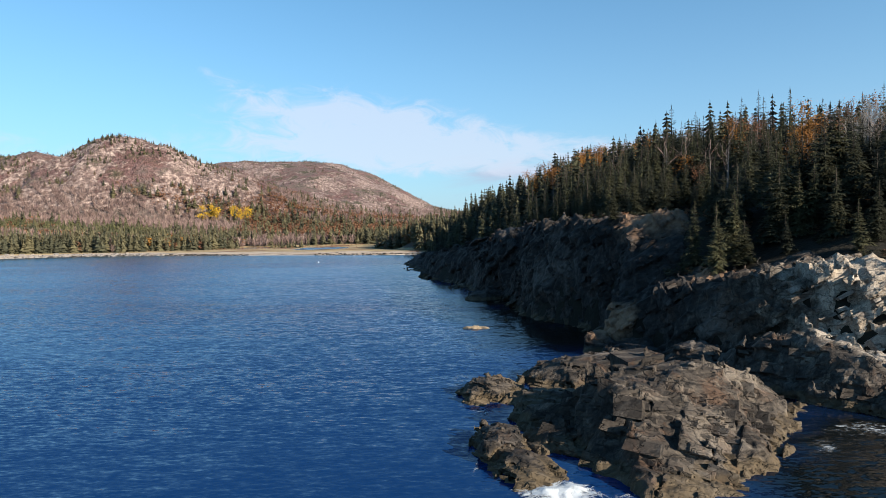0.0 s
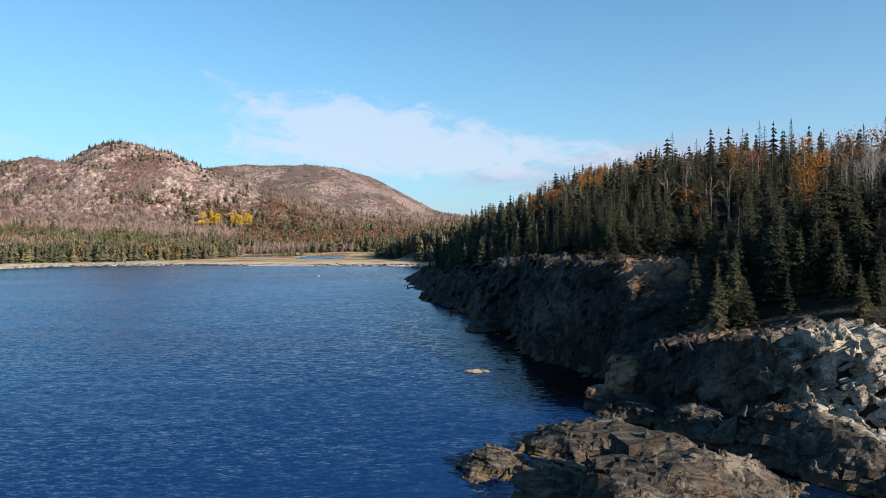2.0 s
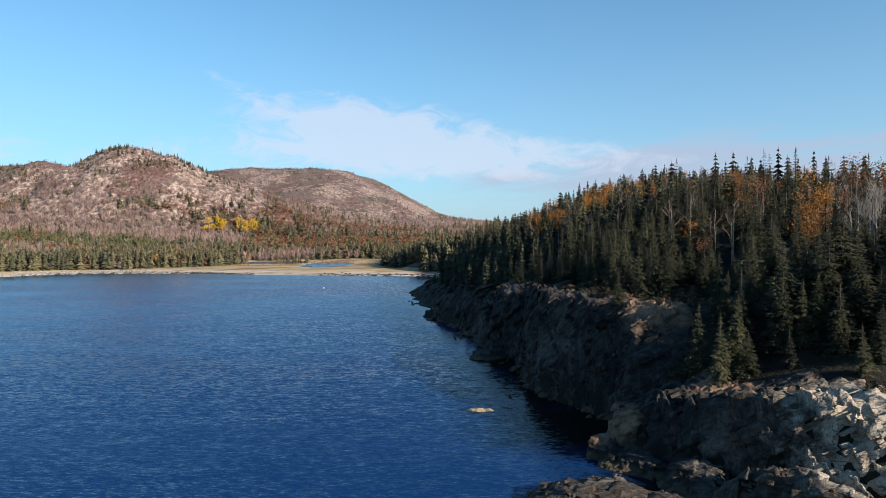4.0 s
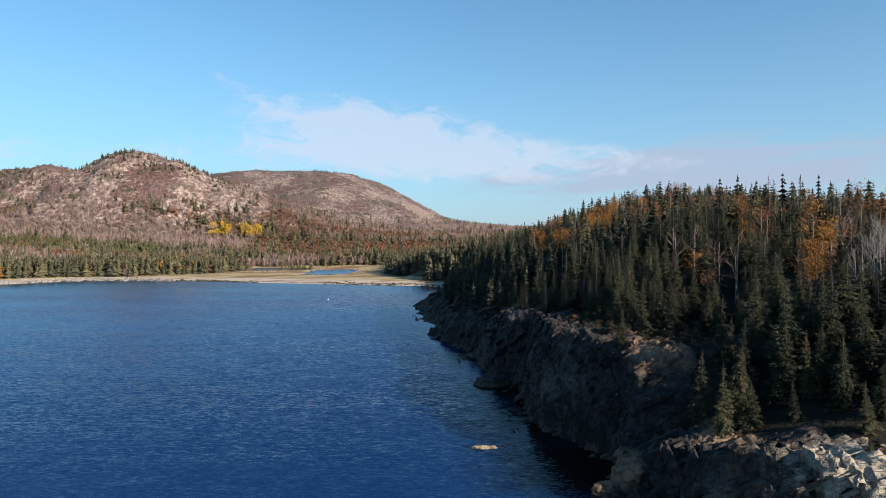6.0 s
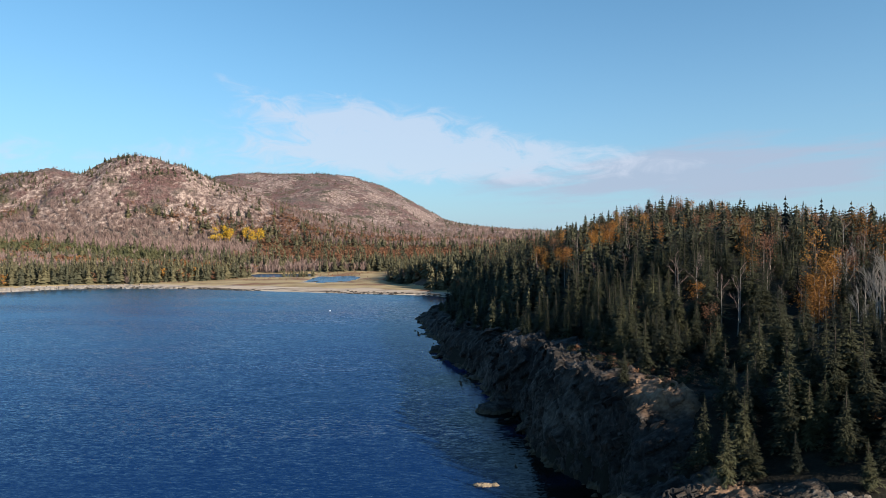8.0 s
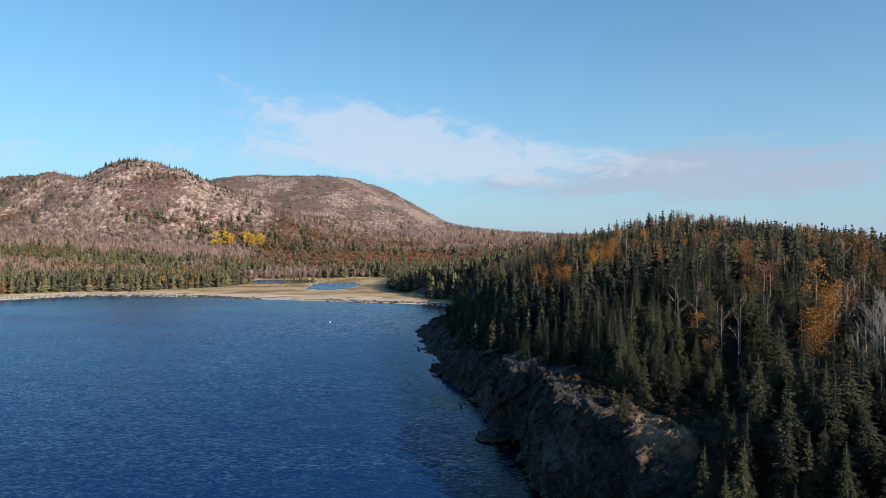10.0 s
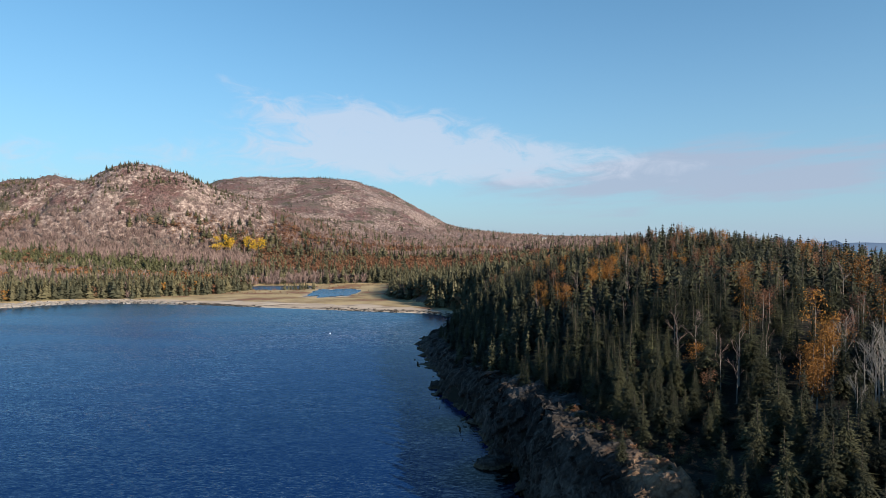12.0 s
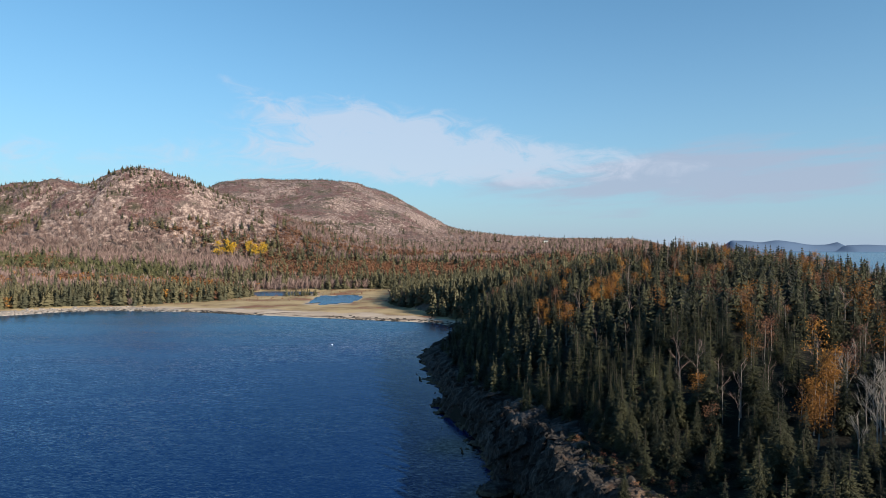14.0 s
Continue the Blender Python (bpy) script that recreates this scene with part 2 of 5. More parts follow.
def sea_material():
    """Dark water whose facets lean with the chop, with a steady tilt towards the camera."""
    k = Mat("sea_water", 0.05)
    k.b.inputs["Specular IOR Level"].default_value = 0.5
    k.b.inputs["IOR"].default_value = 1.333
    deep = k.noise(0.012, 3)
    c = k.mix(deep, (0.0022, 0.019, 0.086), (0.0036, 0.028, 0.122))
    # a paler blue in the near water, fading out with distance
    near_water = k.nt.nodes.new("ShaderNodeVectorMath")
    near_water.operation = "DISTANCE"
    k.link(k.pos, near_water.inputs[0])
    near_water.inputs[1].default_value = (-4.0, 30.0, 0.0)
    c = k.mix(k.ramp(k.math("DIVIDE", near_water.outputs["Value"], 100.0), (0.18, 1.0), (0.85, 0.0)), c, (0.004, 0.032, 0.124))
    # sandy shallows off the beach
    c = k.mix(k.ramp(k.math("DIVIDE", k.math("ADD", k.part_of(1), k.math("MULTIPLY", k.noise(0.02, 3), 60.0)), 500.0), (0.72, 0.0), (0.96, 1.0)), c, (0.010, 0.060, 0.125))
    # water beside the rocks painted dark in place of the cliffs' reflection and shade
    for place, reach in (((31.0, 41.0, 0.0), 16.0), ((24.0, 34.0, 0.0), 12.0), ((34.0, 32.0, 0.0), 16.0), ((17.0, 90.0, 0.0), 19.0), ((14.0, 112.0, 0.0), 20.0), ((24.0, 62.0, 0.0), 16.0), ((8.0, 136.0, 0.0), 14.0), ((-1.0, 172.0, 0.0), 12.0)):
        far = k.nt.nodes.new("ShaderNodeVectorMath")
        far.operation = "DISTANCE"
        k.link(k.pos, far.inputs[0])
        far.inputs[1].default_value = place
        cliff_dark = k.math("ADD", k.math("DIVIDE", far.outputs["Value"], reach), k.math("MULTIPLY", k.math("SUBTRACT", k.noise(0.15, 4), 0.5), 0.6))
        c = k.mix(k.ramp(cliff_dark, (0.40, 1.0), (1.0, 0.0)), c, (0.003, 0.005, 0.006))
    k.colour(c)
    calm = k.ramp(k.noise(0.016, 4, 0.55, k.scaled(0.5, 1.3, 1, rot=(0, 0, 0.3))), (0.36, 0.35), (0.64, 1.0))

    slick = k.nt.nodes.new("ShaderNodeVectorMath")
    slick.operation = "DISTANCE"
    k.link(k.scaled(0.9, 0.55, 1.0), slick.inputs[0])
    slick.inputs[1].default_value = (-27.0, 128.0, 0.0)
    reach = k.math("ADD", k.math("DIVIDE", slick.outputs["Value"], 70.0), k.math("MULTIPLY", k.math("SUBTRACT", k.noise(0.03, 4), 0.5), 1.2))
    calm = k.math("MULTIPLY", calm, k.ramp(reach, (0.35, 0.50), (0.95, 1.0)))

    def facets(scale, detail, stretch, turn, amount):
        n = k.nt.nodes.new("ShaderNodeTexNoise")
        n.inputs["Scale"].default_value, n.inputs["Detail"].default_value, n.inputs["Roughness"].default_value = scale, detail, 0.5
        n.inputs["Distortion"].default_value = 0.4
        k.link(k.scaled(stretch, 1.5, 1, rot=(0, 0, turn)), n.inputs["Vector"])
        v = k.nt.nodes.new("ShaderNodeVectorMath")
        v.operation = "SUBTRACT"
        k.link(n.outputs["Color"], v.inputs[0])
        v.inputs[1].default_value = (0.5, 0.5, 0.5)
        w = k.nt.nodes.new("ShaderNodeVectorMath")
        w.operation = "MULTIPLY"
        k.link(v.outputs[0], w.inputs[0])
        w.inputs[1].default_value = (amount * 0.7, amount, 0.0)
        return w.outputs[0]

    def add(a, b):
        v = k.nt.nodes.new("ShaderNodeVectorMath")
        v.operation = "ADD"
        k.link(a, v.inputs[0])
        if isinstance(b, tuple):
            v.inputs[1].default_value = b
        else:
            k.link(b, v.inputs[1])
        return v.outputs[0]

    away = k.math("DIVIDE", k.part_of(1), 500.0)
    calm = k.math("MULTIPLY", calm, k.ramp(away, (0.10, 1.0), (0.30, 0.85), (0.75, 0.65)))
    k.roughness(k.ramp(away, (0.10, 0.05), (0.40, 0.11), (0.8, 0.14)))
    lean = add(add(facets(0.75, 2.0, 0.50, 0.22, 0.38), facets(1.9, 2.0, 0.50, 0.14, 0.80)), add(facets(0.13, 1.0, 0.6, 0.4, 0.12), facets(4.4, 1.0, 0.6, -0.15, 0.55)))
    scale = k.nt.nodes.new("ShaderNodeVectorMath")
    scale.operation = "SCALE"
    k.link(lean, scale.inputs[0])
    k.link(calm, scale.inputs["Scale"])
    norm = k.nt.nodes.new("ShaderNodeVectorMath")
    norm.operation = "NORMALIZE"
    # steady tilt towards the camera, so the water mirrors higher sky
    k.link(add(scale.outputs[0], (0.02, -0.085, 1.0)), norm.inputs[0])
    k.link(norm.outputs[0], k.b.inputs["Normal"])
    return k.m


def sand_material():
    k = Mat("beach_sand", 0.9)
    z = k.part_of(2)
    c = k.ramp(k.noise(0.07, 6, 0.6, k.scaled(0.35, 1.5, 1)), (0.3, (0.46, 0.365, 0.285)), (0.6, (0.62, 0.505, 0.40)), (0.75, (0.70, 0.585, 0.48)))
    wrack = k.ramp(k.noise(0.12, 6, 0.7, k.scaled(0.22, 1.4, 1)), (0.54, 0.0), (0.63, 1.0))
    c = k.mix(k.math("MULTIPLY", wrack, 0.75), c, (0.075, 0.055, 0.04))
    # weed and shingle left by the tide
    line = k.math("ADD", z, k.math("MULTIPLY", k.math("SUBTRACT", k.noise(0.025, 4), 0.5), 2.4))
    k_line = k.ramp(line, (0.45, 0.0), (0.60, 1.0), (0.95, 1.0), (1.0, 0.0))
    c = k.mix(k.math("MULTIPLY", k_line, k.ramp(k.noise(0.05, 5, 0.7), (0.42, 0.0), (0.52, 0.8))), c, (0.085, 0.07, 0.058))
    # marram grass and dry marsh behind the sand
    zz = k.math("ADD", z, k.math("MULTIPLY", k.math("SUBTRACT", k.noise(0.05, 4), 0.5), 1.5))
    grass = k.ramp(k.math("DIVIDE", zz, 4.0), (0.50, 0.0), (0.58, 1.0))
    marsh = k.ramp(k.noise(0.03, 5), (0.38, (0.56, 0.42, 0.23)), (0.48, (0.45, 0.33, 0.17)), (0.56, (0.34, 0.24, 0.125)), (0.63, (0.27, 0.13, 0.075)))
    c = k.mix(grass, c, marsh)
    k.colour(c)
    k.bump(k.noise(1.5, 6), 0.5, 0.3)
    return k.m


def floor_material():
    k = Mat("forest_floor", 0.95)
    # browns darkened to near black to stand in for tree shade
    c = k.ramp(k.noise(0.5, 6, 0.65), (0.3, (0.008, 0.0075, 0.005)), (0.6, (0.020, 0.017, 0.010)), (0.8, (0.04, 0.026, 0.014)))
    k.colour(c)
    k.bump(k.noise(2.0, 5), 0.6, 0.4)
    return k.m


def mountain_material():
    """Granite ledges showing through leafless brush, tones lifted to stand in for distance haze."""
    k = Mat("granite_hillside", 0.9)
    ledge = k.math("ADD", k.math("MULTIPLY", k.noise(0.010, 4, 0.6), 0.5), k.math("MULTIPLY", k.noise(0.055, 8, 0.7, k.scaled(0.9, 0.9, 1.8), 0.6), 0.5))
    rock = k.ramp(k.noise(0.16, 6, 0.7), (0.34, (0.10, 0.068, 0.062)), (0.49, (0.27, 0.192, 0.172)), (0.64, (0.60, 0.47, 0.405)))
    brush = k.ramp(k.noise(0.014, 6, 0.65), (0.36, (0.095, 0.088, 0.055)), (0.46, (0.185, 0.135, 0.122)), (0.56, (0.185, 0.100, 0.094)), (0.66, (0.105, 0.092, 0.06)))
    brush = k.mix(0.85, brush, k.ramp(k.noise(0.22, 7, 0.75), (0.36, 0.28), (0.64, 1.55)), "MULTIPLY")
    # the ledges lie barest on the near dome's brow and the long eastern slope
    for place, size in (((-545.0, 930.0, 110.0), 150.0), ((-120.0, 2050.0, 120.0), 420.0), ((-330.0, 960.0, 60.0), 130.0)):
        spot = k.nt.nodes.new("ShaderNodeVectorMath")
        spot.operation = "DISTANCE"
        k.link(k.pos, spot.inputs[0])
        spot.inputs[1].default_value = place
        ledge = k.math("ADD", ledge, k.math("MULTIPLY", k.ramp(k.math("DIVIDE", spot.outputs["Value"], size), (0.3, 1.0), (1.0, 0.0)), 0.045))
    c = k.mix(k.ramp(ledge, (0.510, 0.0), (0.545, 1.0)), brush, rock)
    low = k.ramp(k.math("DIVIDE", k.math("ADD", k.part_of(2), k.math("MULTIPLY", k.noise(0.02, 4), 40.0)), 200.0), (0.29, 1.0), (0.40, 0.0))
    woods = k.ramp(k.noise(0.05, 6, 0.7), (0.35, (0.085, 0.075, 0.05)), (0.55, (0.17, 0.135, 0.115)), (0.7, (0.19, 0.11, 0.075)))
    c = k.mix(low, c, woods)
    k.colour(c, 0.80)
    k.bump(k.math("ADD", k.noise(0.10, 6, 0.65), k.math("MULTIPLY", k.noise(0.4, 5, 0.6), 0.35)), 1.0, 7.0)
    return k.m


def foam_material():
    k = Mat("sea_foam", 0.6)
    k.b.inputs["Base Color"].default_value = (0.50, 0.54, 0.57, 1)
    lace = k.noise(0.9, 9, 0.72, distort=2.2)
    edge = k.attr("tint")
    a = k.ramp(k.math("ADD", k.math("MULTIPLY", lace, 1.0), k.math("MULTIPLY", edge, 0.45)), (0.80, 0.0), (1.02, 1.0))
    k.link(a, k.b.inputs["Alpha"])
    k.bump(lace, 0.6, 0.2)
    return k.m


def plain(name, c, rough=0.7):
    k = Mat(name, rough)
    k.colour(k.mix(k.noise(3.0, 4), tuple(0.8 * v for v in c), tuple(min(1, 1.1 * v) for v in c)))
    return k.m


TAN_ROCK = plain("tan_rock", (0.34, 0.265, 0.18), 0.85)
ROCK, SEA, SAND, FLOOR, GRANITE, FOAM = rock_material(), sea_material(), sand_material(), floor_material(), mountain_material(), foam_material()
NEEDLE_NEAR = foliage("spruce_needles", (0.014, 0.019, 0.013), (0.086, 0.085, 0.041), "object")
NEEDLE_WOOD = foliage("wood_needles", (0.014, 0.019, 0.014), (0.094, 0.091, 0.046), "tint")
# far needles carry the haze of distance in a lighter colour
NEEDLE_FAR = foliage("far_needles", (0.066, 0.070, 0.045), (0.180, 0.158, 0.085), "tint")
PINE = foliage("pine_needles", (0.085, 0.092, 0.045), (0.155, 0.15, 0.068), "tint")
LEAF_ORANGE = foliage("orange_leaves", (0.28, 0.115, 0.026), (0.46, 0.215, 0.045), "tint")
LEAF_RUST = foliage("rust_leaves", (0.19, 0.080, 0.050), (0.36, 0.185, 0.10), "tint")
LEAF_YELLOW = foliage("yellow_leaves", (0.62, 0.37, 0.03), (0.78, 0.50, 0.05), "tint")
# twigs lightened in colour to stand in for distance haze
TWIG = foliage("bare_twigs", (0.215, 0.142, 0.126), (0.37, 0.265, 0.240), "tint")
BARK = bark("spruce_bark", (0.05, 0.038, 0.03), (0.14, 0.11, 0.09))
BIRCH = bark("birch_bark", (0.22, 0.19, 0.17), (0.46, 0.42, 0.38))


# ---- noise and plan ----
def rnd(ix, iy, k):
    h = (ix.astype(np.int64) * 374761393 + iy.astype(np.int64) * 668265263 + k * 1442695041) & 0xFFFFFFFF
    h = ((h ^ (h >> 13)) * 1274126177) & 0xFFFFFFFF
    return ((h ^ (h >> 16)) & 0xFFFFFF) / float(0xFFFFFF)


def smooth(a, b, x):
    t = np.clip((x - a) / (b - a), 0, 1)
    return t * t * (3 - 2 * t)


def vnoise(x, y, k=0):
    ix, iy = np.floor(x), np.floor(y)
    fx, fy = x - ix, y - iy
    fx, fy = fx * fx * (3 - 2 * fx), fy * fy * (3 - 2 * fy)
    return (rnd(ix, iy, k) * (1 - fx) + rnd(ix + 1, iy, k) * fx) * (1 - fy) + (rnd(ix, iy + 1, k) * (1 - fx) + rnd(ix + 1, iy + 1, k) * fx) * fy


def fbm(x, y, k=0, octaves=5, gain=0.5):
    s, a, t = 0.0, 1.0, 0.0
    for i in range(octaves):
        s, t = s + a * vnoise(x, y, k + i), t + a
        x, y, a = x * 2.03 + 5.3, y * 2.03 + 1.7, a * gain
    return s / t - 0.5


def cells(x, y, k):
    """Jittered cells: offset from the cell's middle, three random numbers of the cell, and the distance to its border."""
    ix, iy = np.floor(x), np.floor(y)
    best, second = np.full(x.shape, 9.0), np.full(x.shape, 9.0)
    dx, dy, cx, cy = (np.zeros(x.shape) for _ in range(4))
    for a in (-1, 0, 1):
        for b in (-1, 0, 1):
            px, py = ix + a, iy + b
            ox, oy = px + 0.1 + 0.8 * rnd(px, py, k) - x, py + 0.1 + 0.8 * rnd(px, py, k + 1) - y
            d = np.maximum(abs(ox), abs(oy)) * 0.6 + np.hypot(ox, oy) * 0.4
            near = d < best
            second = np.where(near, best, np.minimum(second, d))
            best = np.where(near, d, best)
            dx, dy, cx, cy = np.where(near, -ox, dx), np.where(near, -oy, dy), np.where(near, px, cx), np.where(near, py, cy)
    return dx, dy, rnd(cx, cy, k + 2), rnd(cx, cy, k + 3), rnd(cx, cy, k + 4), second - best


def blocks(u, v, k, sizes):
    """Fractured rock: each block of each size stands proud by its own amount and leans its own way."""
    h = 0.0
    for i, (su, sv, amp) in enumerate(sizes):
        wu = u + 0.35 * su * fbm(u / su, v / sv, k + 50 + i, 3)
        wv = v + 0.35 * sv * fbm(u / su + 7, v / sv, k + 60 + i, 3)
        dx, dy, r1, r2, r3, edge = cells(wu / su, wv / sv, k + 10 * i)
        h = h + amp * ((r1 - 0.5) * 1.2 + (r2 - 0.5) * 1.5 * dx + (r3 - 0.5) * 1.5 * dy) - amp * 0.35 * (1 - smooth(0.0, 0.10, edge))
    return h


# the waterline, from the open shore round the headland to the beach and the far shore
SHORE = [(150, -6), (95, 22), (62, 40), (46, 50), (37.5, 55.5), (33, 60), (28, 66), (23, 72.5), (18.6, 78.5), (20.2, 84.5), (22.8, 91), (20, 97.5), (16, 104.5), (13.2, 112),
         (12.3, 125), (12.5, 138), (8, 146), (6.5, 160), (4.8, 174), (0, 190), (-6, 204), (-7.5, 218), (-7, 232), (-13.5, 268), (-20, 300), (-18, 322), (-7, 365), (-5, 412),
         (-20, 437), (-67, 452), (-134, 472), (-207, 495), (-279, 503), (-316, 490), (-345, 462), (-430, 440), (-560, 425), (-900, 400)]


def curve_points(pts, step):
    """A smooth line through the points, evenly stepped."""
    p = np.array(pts, float)
    q = np.vstack([2 * p[0] - p[1], p, 2 * p[-1] - p[-2]])
    out = []
    for i in range(1, len(q) - 2):
        t = np.linspace(0, 1, 12, endpoint=False)[:, None]
        a, b, c, d = q[i - 1], q[i], q[i + 1], q[i + 2]
        s = 0.4
        m1, m2 = s * (c - a), s * (d - b)
        out.append((2 * t**3 - 3 * t**2 + 1) * b + (t**3 - 2 * t**2 + t) * m1 + (-2 * t**3 + 3 * t**2) * c + (t**3 - t**2) * m2)
    line = np.vstack(out + [p[-1:]])
    s = np.concatenate([[0], np.cumsum(np.hypot(*np.diff(line, axis=0).T))])
    u = np.arange(0, s[-1], step)
    return np.stack([np.interp(u, s, line[:, 0]), np.interp(u, s, line[:, 1])], 1), u


COAST, COAST_S = curve_points(SHORE, 3.0)


def coast_at(x, y):
    """How far along the waterline the nearest place on it lies."""
    k = np.argmin((COAST[:, 0] - x) ** 2 + (COAST[:, 1] - y) ** 2)
    return COAST_S[k]


# height and run of the sea cliff along the waterline
MARKS = [(62, 40, 7.0, 6.0), (46, 50, 10.0, 3.5), (33, 60, 11.3, 2.6), (23, 72.5, 8.8, 2.6), (18.6, 78.5, 5.5, 2.0), (20.2, 84.5, 6.5, 2.0), (22.8, 91, 16.2, 3.0), (16, 104.5, 16.5, 4.5), (12.3, 125, 15.8, 5.5), (8, 146, 14.0, 5.5),
         (0, 190, 10.5, 6.0), (-7.5, 218, 7.5, 4.0), (-20, 300, 4.5, 9.0), (-7, 365, 4.5, 8.0), (-5, 412, 3.0, 12.0), (-67, 452, 2.4, 30.0), (-279, 503, 2.4, 16.0), (-430, 440, 4.0, 14.0)]
MARK_S = [coast_at(a, b) for a, b, _, _ in MARKS]


def cliff_height(s):
    return np.interp(s, MARK_S, [m[2] for m in MARKS])


def cliff_run(s):
    return np.interp(s, MARK_S, [m[3] for m in MARKS])


def shore_distance(x, y):
    """Metres inland from the waterline (at sea: minus), and the nearest place along it."""
    shape = np.shape(x)
    x, y = np.ravel(x).astype(float), np.ravel(y).astype(float)
    best, where = np.full(x.shape, 1e9), np.zeros(x.shape)
    for (a, b), (c, d), s in zip(COAST[:-1], COAST[1:], COAST_S):
        ex, ey = c - a, d - b
        t = np.clip(((x - a) * ex + (y - b) * ey) / (ex * ex + ey * ey), 0, 1)
        r = (x - a - t * ex) ** 2 + (y - b - t * ey) ** 2
        near = r < best
        best, where = np.where(near, r, best), np.where(near, s + 3.0 * t, where)
    ring = np.vstack([COAST, [(-900, 9000), (9000, 9000), (9000, -6)]])
    inside = np.zeros(x.shape, bool)
    for (a, b), (c, d) in zip(ring, np.roll(ring, -1, 0)):
        if b != d:
            inside ^= ((b > y) != (d > y)) & (x < (c - a) * (y - b) / (d - b) + a)
    return (np.sqrt(best) * np.where(inside, 1, -1)).reshape(shape), where.reshape(shape)


def bell(x, y, cx, cy, wx, wy, p=2.0):
    return np.exp(-(abs((x - cx) / wx) ** p) - abs((y - cy) / wy) ** p)


def inland(x, y, d):
    """The lie of the land behind the shore: the headland's wooded hill, the marsh, the valley and the mountains."""
    top = np.clip(31 + 0.078 * (y - 150), 25, 46) - 3.2 * smooth(95, 170, x) * smooth(180, 260, y)
    g = 14 + 0.25 * d
    hill = np.where(g < top - 6, g, top - 6 + 6 * np.tanh((g - top + 6) / 9))
    hill = hill + 2.0 * fbm(x / 35, y / 35, 3, 3)
    hill = hill + 6.2 * bell(x, y, 88, 280, 42, 60) + 4.6 * bell(x, y, 64, 160, 27, 36) + 5.0 * bell(x, y, 44, 240, 20, 36) + 1.8 * bell(x, y, 92, 170, 40, 45) - 3.2 * bell(x, y, 53, 113, 18, 18)
    hill = hill - 60 * smooth(190, 340, x + 0.15 * (y - 150))
    far = 2.6 + 0.080 * np.maximum(0, y - 640) * smooth(640, 780, y) - 0.063 * np.maximum(0, y - 950)
    far = far + 0.06 * np.clip(-x - 235, 0, 300) * smooth(500, 580, y) + 0.045 * np.clip(x + 20, 0, 160) * smooth(450, 560, y)
    far = far + 3.0 * fbm(x / 60, y / 60, 9, 4) * smooth(620, 760, y)
    far = far - 1.0 * bell(x, y, -118, 590, 22, 52, 4.0) - 1.7 * bell(x, y, -186, 656, 35, 31, 4.0)
    rough = fbm(x / 90, y / 90, 21, 6, 0.55)
    front = smooth(845, 985, y + 60 * fbm(x / 120, y / 300, 31, 3)) * (1 - 0.75 * smooth(1050, 1400, y))
    bee = 112 * np.exp(-abs((x + 515) / np.where(x < -515, 150, 262)) ** 2.2) * front + 12 * bell(x, y, -515, 985, 70, 60)
    ridge = 111 * np.exp(-abs((x + 740) / 290) ** 2.4) * smooth(900, 1120, y) * (1 - 0.8 * smooth(1250, 1700, y))
    hump = 62 * bell(x, y, -330, 1540, 150, 160, 2.2)
    line = np.interp(x - 15, [-2200, -1500, -1000, -800, -650, -420, -320, -210, -75, 20, 160, 330, 600], [110, 170, 236, 250, 246, 240, 214, 164, 82, 62, 34, 22, 14])
    champ = (line - 20) * smooth(1450, 2500, y + 150 * fbm(x / 300, y / 300, 41, 4)) * (1 - 0.6 * smooth(2600, 3400, y))
    low = 5 * bell(x, y, 250, 1650, 260, 260)
    far = far + np.maximum(np.maximum(bee, ridge), np.maximum(hump, champ)) + low + rough * 26 * smooth(860, 1000, y)
    far = far - 34 * (abs(fbm(x / 42, y / 42, 23, 4)) - 0.10) * smooth(870, 950, y) * smooth(1500, 1300, y)
    w = np.maximum(smooth(415, 560, y + 0.25 * np.maximum(x, 0)), smooth(8, -45, x) * smooth(395, 440, y))
    far = far - 90 * smooth(0.26, 0.40, x / y)          # the open bay beyond the headland
    return hill * (1 - w) + far * w


def ground(x, y, field=None):
    """Height of the land, and metres inland."""
    d, s = field if field else shore_distance(x, y)
    hc, run = cliff_height(s), cliff_run(s)
    u = np.clip(d / run, 0, 1)
    face = hc * (1 - (1 - u) ** 1.7)
    z = face + (inland(x, y, d) - hc) * smooth(run, run + 26, d)
    return np.where(d < 0, np.maximum(-4, 0.35 * d), z), d, s, run


# ---- mesh helpers ----
def mesh_from(name, verts, faces, material, smooth_shade=False, tint=None):
    me = bpy.data.meshes.new(name)
    verts, faces = np.asarray(verts, np.float32), np.asarray(faces, np.int32)
    n = faces.shape[1]
    me.vertices.add(len(verts))
    me.vertices.foreach_set("co", verts.ravel())
    me.loops.add(faces.size)
    me.loops.foreach_set("vertex_index", faces.ravel())
    me.polygons.add(len(faces))
    me.polygons.foreach_set("loop_start", np.arange(0, faces.size, n, dtype=np.int32))
    me.polygons.foreach_set("loop_total", np.full(len(faces), n, np.int32))
    me.polygons.foreach_set("use_smooth", np.full(len(faces), smooth_shade, bool))
    if tint is not None:
        me.attributes.new("tint", "FLOAT", "POINT").data.foreach_set("value", np.asarray(tint, np.float32))
    me.materials.append(material)
    me.update(calc_edges=True)
    return me


def grid_faces(rows, cols, keep=None):
    i = np.arange((rows - 1) * (cols - 1))
    a = i // (cols - 1) * cols + i % (cols - 1)
    f = np.stack([a, a + 1, a + cols + 1, a + cols], 1)
    return f if keep is None else f[keep.ravel()[f].any(1)]


